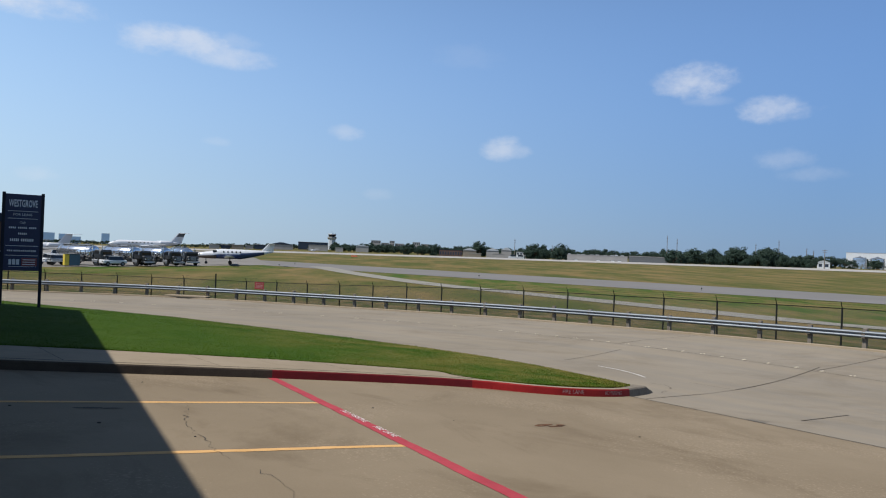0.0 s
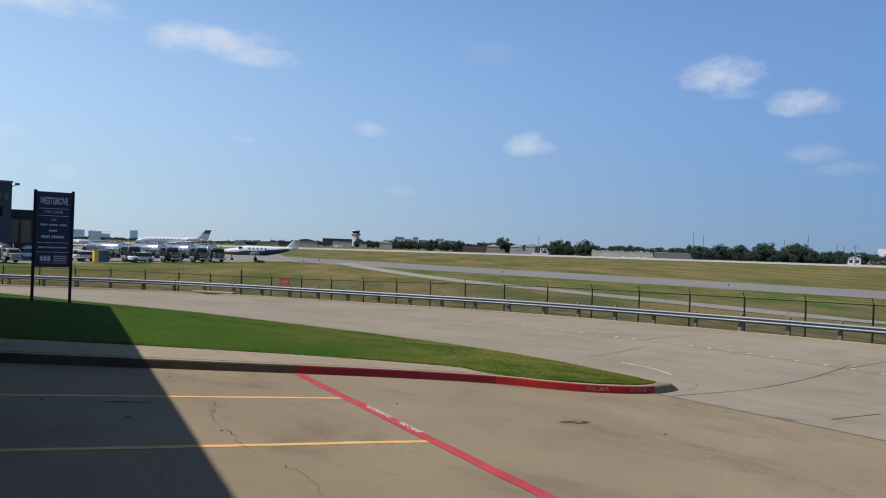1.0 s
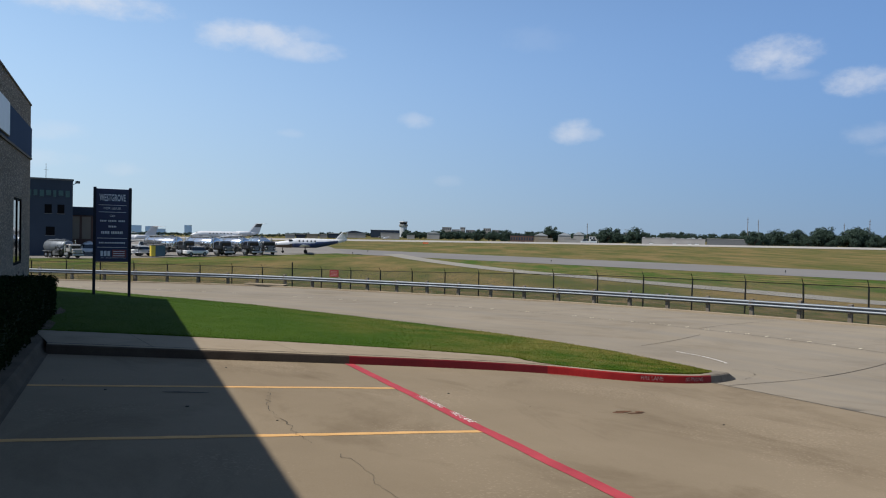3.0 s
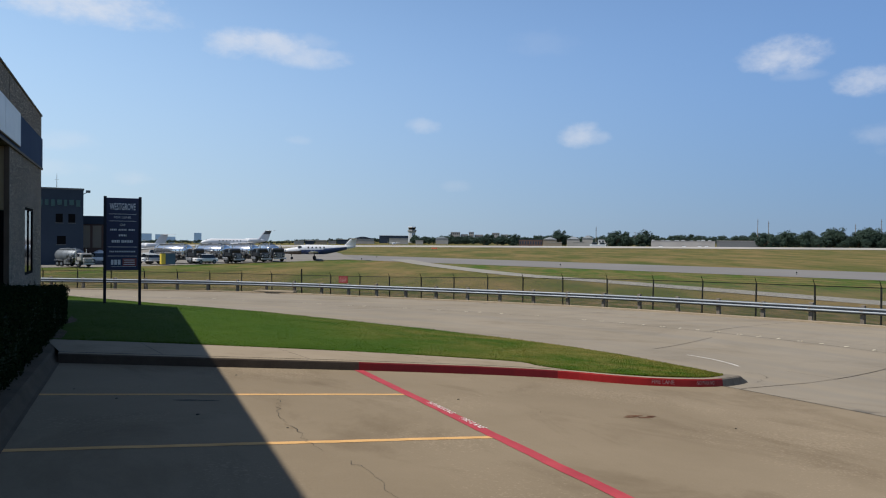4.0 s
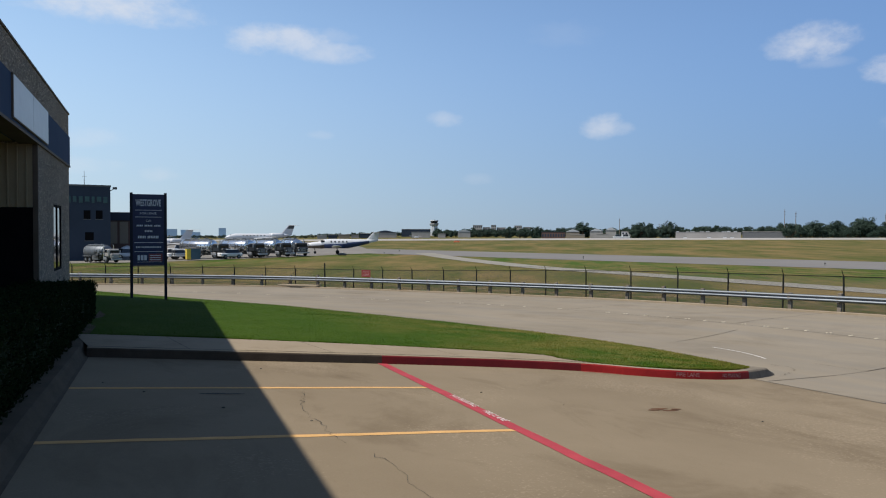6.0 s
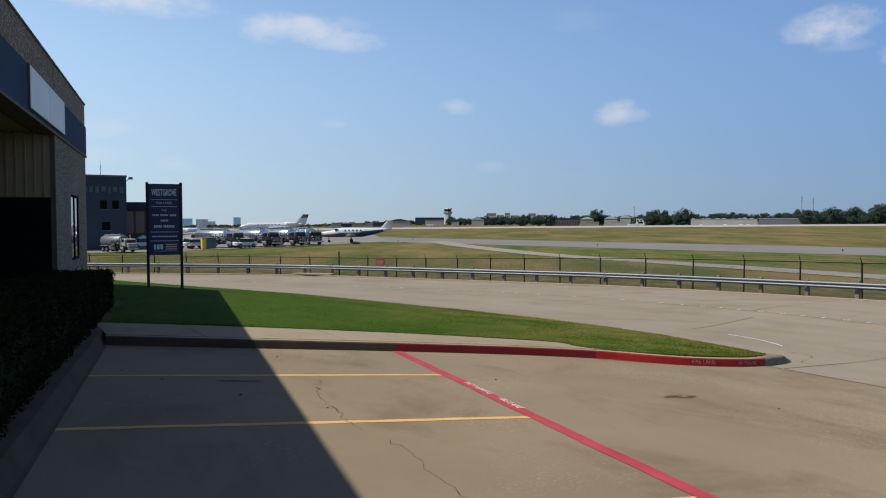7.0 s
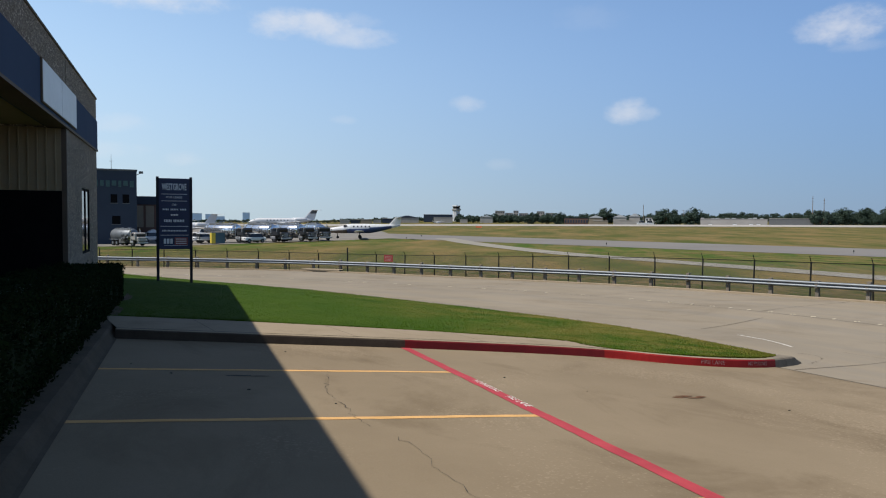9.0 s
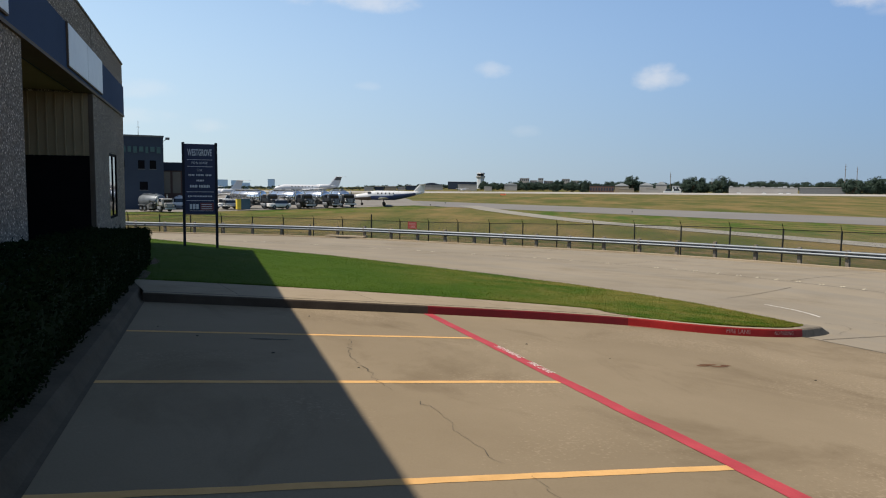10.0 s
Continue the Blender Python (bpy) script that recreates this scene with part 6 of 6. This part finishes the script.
def build_tower():
    d = 900
    p = spot(21.2, d)
    a = thing("control_tower", "white airport control tower with a dark glazed cab", "tower", at=pose(p.x, p.y, p.z, 0, 0, -21))
    top = EYE + d * math.tan(radians(1.05)) - p.z
    bm = bmesh.new()
    bar(bm, (0, 0, 0), (0, 0, top * 0.62), 4.6, 4.3, 8)
    part("shaft", bm, M_ROOFMETAL, a)
    bm = bmesh.new()
    bar(bm, (0, 0, top * 0.60), (0, 0, top * 0.70), 4.4, 5.8, 8)
    part("collar", bm, M_ROOFMETAL, a)
    bm = bmesh.new()
    bar(bm, (0, 0, top * 0.70), (0, 0, top * 0.76), 5.6, 5.6, 8)
    part("balcony", bm, M_GREYWALL, a)
    bm = bmesh.new()
    bar(bm, (0, 0, top * 0.76), (0, 0, top * 0.90), 4.0, 4.9, 8)
    part("cab", bm, M_GLASS, a, "dark outward-leaning cab glazing")
    bm = bmesh.new()
    bar(bm, (0, 0, top * 0.90), (0, 0, top * 0.95), 5.3, 4.9, 8)
    part("roof", bm, M_ROOFMETAL, a)
    bm = bmesh.new()
    bar(bm, (0, 0, top * 0.95), (0, 0, top * 1.06), 0.12, 0.05, 5)
    bar(bm, (1.5, 0, top * 0.95), (1.5, 0, top * 1.02), 0.1, 0.05, 5)
    part("antenna", bm, M_FRAME, a)


build_tower()
rng = random.Random(31)
for k in range(9):
    p = spot(40.2 + k * 0.5 + rng.uniform(-0.15, 0.15), 568)
    roof_z = EYE + 560 * math.tan(radians(0.07))
    u = thing("roof_unit", "grey metal air unit on the warehouse roof", "air unit", "roof units", at=pose(p.x, p.y, roof_z, 0, 0, -42))
    w = rng.uniform(0.8, 2.0)
    part("case", block(-w, w, -1, 1, -0.2, rng.uniform(0.7, 1.3), 0.05), M_ROOFMETAL, u)
    part("hood", block(-w * 0.4, w * 0.4, -1.2, -0.9, 0.1, 0.5), M_FRAME, u)
for az in (40.6, 42.3, 43.4, 43.9):
    p = spot(az, 558.5)
    d = thing("loading_door", "white roller door in the warehouse front", "door", "warehouse doors", at=pose(p.x, p.y, p.z, 0, 0, -42.1))
    part("panel", block(-1.3, 1.3, -0.15, 0.1, 0.2, 1.7), M_WHITE, d)
    part("head", block(-1.5, 1.5, -0.2, 0.1, 1.7, 1.9), M_FRAME, d)


def build_silo(az, dist, el):
    p = spot(az, dist)
    high = EYE + dist * math.tan(radians(el)) - p.z
    r = dist * math.tan(radians(0.43))
    a = thing("metal_silo", "bright corrugated metal silo with a cone roof", "silo", "metal silos", at=pose(p.x, p.y, p.z))
    bm = bmesh.new()
    n = 9
    for k in range(n):
        z0, z1 = high * 0.82 * k / n, high * 0.82 * (k + 1) / n
        bar(bm, (0, 0, z0), (0, 0, (z0 + z1) / 2), r * 0.985, r, 20, False)
        bar(bm, (0, 0, (z0 + z1) / 2), (0, 0, z1), r, r * 0.985, 20, False)
    part("shell", bm, M_CHROME, a, shade=False)
    bm = bmesh.new()
    bar(bm, (0, 0, high * 0.82), (0, 0, high * 0.97), r * 1.04, r * 0.12, 20)
    part("cone_roof", bm, M_STEEL, a)
    bm = bmesh.new()
    bar(bm, (0, 0, high * 0.96), (0, 0, high), r * 0.14, r * 0.1, 10)
    part("cap", bm, M_STEEL, a)
    bm = bmesh.new()
    for s in (-0.25, 0.25):
        bar(bm, (s, -r * 1.03, 0), (s, -r * 1.03, high * 0.85), 0.05, n=4)
    part("ladder", bm, M_STEEL, a)


for az in (60.25, 61.3, 62.4):
    build_silo(az, 790, 0.76)


def build_mast(az, dist, el, label, arms=0):
    p = spot(az, dist)
    high = EYE + dist * math.tan(radians(el)) - p.z
    a = thing("radio_mast" if not arms else "utility_pole", label, "mast" if not arms else "pole", at=pose(p.x, p.y, p.z, 0, 0, -az))
    bm = bmesh.new()
    bar(bm, (0, 0, -0.5), (0, 0, high), 0.42, 0.16, 6)
    part("pole", bm, M_WOOD, a)
    for k in range(arms):
        part("crossarm", block(-1.6, 1.6, -0.12, 0.12, high - 0.9 - k * 1.3, high - 0.65 - k * 1.3), M_WOOD, a)
    if not arms:
        for z in (0.9, 0.8):
            part("bracket", block(-0.6, 0.6, -0.2, 0.2, high * z, high * z + 0.5), M_FRAME, a)


for az, el in ((47.4, 1.80), (48.12, 1.62), (55.15, 1.75), (56.96, 1.2), (35.75, 1.15), (53.62, 1.42), (57.4, 1.05)):
    build_mast(az, 720, el, "tall thin radio mast above the trees")
build_mast(58.1, 600, 1.15, "wooden utility pole with a crossarm", 2)
build_mast(38.7, 760, 0.75, "wooden utility pole with a crossarm", 1)

# small airfield furniture
board = thing("runway_board", "small orange marker board on the airfield grass", "marker", at=facing(23.0, 330, 0))
part("board", block(-1.3, 1.3, -0.05, 0.05, 0.2, 0.8, 0.02), M_ORANGE, board)
for x in (-1.0, 1.0):
    part("leg", block(x - 0.06, x + 0.06, -0.05, 0.05, -0.3, 0.25), M_FRAME, board)
for az, dist in ((17.2, 152), (24.6, 520), (19.0, 540), (33.0, 130), (50, 118), (21.5, 420), (18.4, 170)):
    a = thing("edge_light", "small dark taxiway edge light on a stake", "light", "edge lights", at=facing(az, dist, 0, 0.05))
    part("stake", block(-0.04, 0.04, -0.04, 0.04, -0.2, 0.25), M_FRAME, a)
    part("lamp_head", block(-0.09, 0.09, -0.09, 0.09, 0.25, 0.42, 0.03), M_BLACK, a)


# ---- trees ----
def tree_meshes(seed, high, wide):
    rng = random.Random(seed)
    bm = bmesh.new()
    bar(bm, (0, 0, -0.5), (0, 0, high * 0.35), high * 0.035, high * 0.022, 7, False)
    tips = []
    for k in range(7):
        a = rng.uniform(0, 6.283)
        b0 = Vector((0, 0, high * rng.uniform(0.2, 0.35)))
        b1 = Vector((wide * 0.34 * math.cos(a), wide * 0.34 * math.sin(a), high * rng.uniform(0.42, 0.75)))
        bar(bm, b0, b1, high * 0.018, high * 0.006, 5, False)
        tips.append(b1)
    trunk = bpy.data.meshes.new("trunk")
    bm.to_mesh(trunk)
    bm.free()
    trunk.materials.append(M_BARK)
    verts, faces = [], []
    lumps = [(t, rng.uniform(0.16, 0.26) * wide) for t in tips]
    for _ in range(20):
        a, r = rng.uniform(0, 6.283), rng.uniform(0.05, 0.45) * wide
        lumps.append((Vector((r * math.cos(a), r * math.sin(a), high * rng.uniform(0.06, 0.86))), rng.uniform(0.13, 0.24) * wide))
    for c, r in lumps:
        for _ in range(110):
            u = Vector((rng.gauss(0, 1), rng.gauss(0, 1), rng.gauss(0, 1))).normalized()
            p = c + Vector((u.x * r, u.y * r, u.z * r * 0.72)) * rng.uniform(0.55, 1.08)
            n = (u + Vector((rng.gauss(0, 0.5), rng.gauss(0, 0.5), rng.gauss(0.3, 0.5)))).normalized()
            a = n.orthogonal().normalized()
            b = n.cross(a)
            t = rng.uniform(0, 3.1)
            a, b = a * math.cos(t) + b * math.sin(t), b * math.cos(t) - a * math.sin(t)
            s = rng.uniform(0.02, 0.042) * wide
            k = len(verts)
            verts += [tuple(p - a * s), tuple(p + b * s * 0.7), tuple(p + a * s), tuple(p - b * s * 0.7)]
            faces.append((k, k + 1, k + 2, k + 3))
    crown = bpy.data.meshes.new("crown")
    crown.from_pydata(verts, [], faces)
    crown.materials.append(M_TREE_HAZED)
    return trunk, crown


KINDS = [tree_meshes(s, 10.0, w) for s, w in ((1, 10), (2, 12), (3, 8.5), (4, 11), (5, 9.5))]


def plant(az, dist, el, kind):
    p = spot(az, dist)
    high = EYE + dist * math.tan(radians(el)) - p.z
    if high < 1.5:
        high = 1.5
    t = new("tree")
    tagged(t, "leafy dark green tree at the airfield edge", "tree", "trees beyond the airfield")
    k = high / 10.0
    t.matrix_basis = pose(p.x, p.y, p.z - 0.1, 0, 0, (az * 977) % 360) @ Matrix.Diagonal((k * 0.9, k * 0.9, k, 1))
    for nm, me in zip(("trunk", "crown"), KINDS[kind % 5]):
        o = new(nm, me)
        o.parent = t


rng = random.Random(77)
# single trees that stand out
SINGLE = ((21.6, 800, 0.30), (22.2, 800, 0.26), (22.9, 790, 0.18), (24.0, 800, 0.22), (27.0, 700, 0.40), (27.35, 700, 0.52), (28.4, 700, 0.42), (28.0, 690, 0.25), (29.1, 690, 0.48), (29.45, 690, 0.56), (33.0, 680, 0.92), (32.7, 690, 0.66), (33.4, 690, 0.6),
          (36.95, 600, 0.62), (37.3, 600, 0.86), (37.65, 605, 0.90), (38.0, 600, 0.55), (38.4, 600, 0.34), (39.1, 590, 0.60), (39.45, 590, 1.0), (39.8, 590, 0.62), (40.2, 610, 0.4), (47.6, 560, 0.66), (47.9, 560, 0.80), (48.4, 565, 0.62), (48.75, 570, 0.42),
          (49.3, 640, 1.0), (49.0, 640, 0.8), (50.7, 650, 0.98), (51.0, 650, 0.85), (50.2, 660, 0.6), (52.0, 640, 1.05), (52.3, 640, 1.38), (52.6, 640, 0.95), (53.0, 640, 0.7), (53.8, 640, 0.95), (54.2, 640, 1.25), (54.5, 640, 1.33), (54.9, 640, 1.0), (55.2, 640, 0.7), (55.9, 640, 0.66), (56.4, 640, 0.72), (56.9, 640, 0.80), (57.2, 640, 0.76))
for n, (az, dist, el) in enumerate(SINGLE):
    plant(az, dist, el, n)
# the belt behind them, low with single crowns standing up
az = 21.0
while az < 66:
    tall = 0.14 if az < 24 else 0.28 if az < 31 else 0.40 if az < 36 else 0.50 if az < 46 else 0.62
    plant(az, rng.uniform(760, 960), tall + rng.uniform(-0.16, 0.10) + (0.16 if rng.random() < 0.15 else 0.0), rng.randrange(5))
    az += rng.uniform(0.16, 0.30)
az = 49.0
while az < 57.6:
    plant(az, rng.uniform(620, 680), 0.34 + rng.uniform(-0.22, 0.2), rng.randrange(5))
    az += rng.uniform(0.2, 0.34)


def build_scrub():
    """Low scrub beyond the apron and between the far hangars, joined into one mass."""
    crowns = []
    for _, crown in KINDS:
        co = np.empty(len(crown.vertices) * 3, dtype=np.float32)
        crown.vertices.foreach_get("co", co)
        crowns.append(co.reshape(-1, 4, 3)[::4])
    spots = []
    az = -12.0
    while az < 22:
        spots.append((az, rng.uniform(760, 1000), -0.27 + 0.30 * smooth((az - 8) / 11) + rng.uniform(-0.08, 0.07)))
        az += rng.uniform(0.11, 0.22)
    az = 21.3
    while az < 40:
        spots.append((az, rng.uniform(770, 830), 0.10 + 0.012 * (az - 21) + rng.uniform(-0.14, 0.12)))
        az += rng.uniform(0.13, 0.25)
    quads = []
    for az, dist, el in spots:
        p = spot(az, dist)
        k = max(EYE + dist * math.tan(radians(el)) - p.z, 1.5) / 10.0
        q = crowns[rng.randrange(5)]
        mid = q.mean(axis=1, keepdims=True)
        q = mid + (q - mid) * 1.7
        t = rng.uniform(0, 6.283)
        c, w = math.cos(t), math.sin(t)
        turned = np.stack((q[..., 0] * c - q[..., 1] * w, q[..., 0] * w + q[..., 1] * c, q[..., 2]), axis=-1)
        quads.append(turned * np.array((k, k, k)) + np.array((p.x, p.y, p.z - 0.1)))
    verts = np.concatenate(quads).reshape(-1, 3)
    me = bpy.data.meshes.new("far_scrub")
    me.from_pydata(verts.tolist(), [], np.arange(len(verts)).reshape(-1, 4).tolist())
    me.materials.append(M_TREE_HAZED)
    tagged(new("far_scrub", me), "low dark green scrub beyond the airfield", "scrub", kind="stuff")


build_scrub()
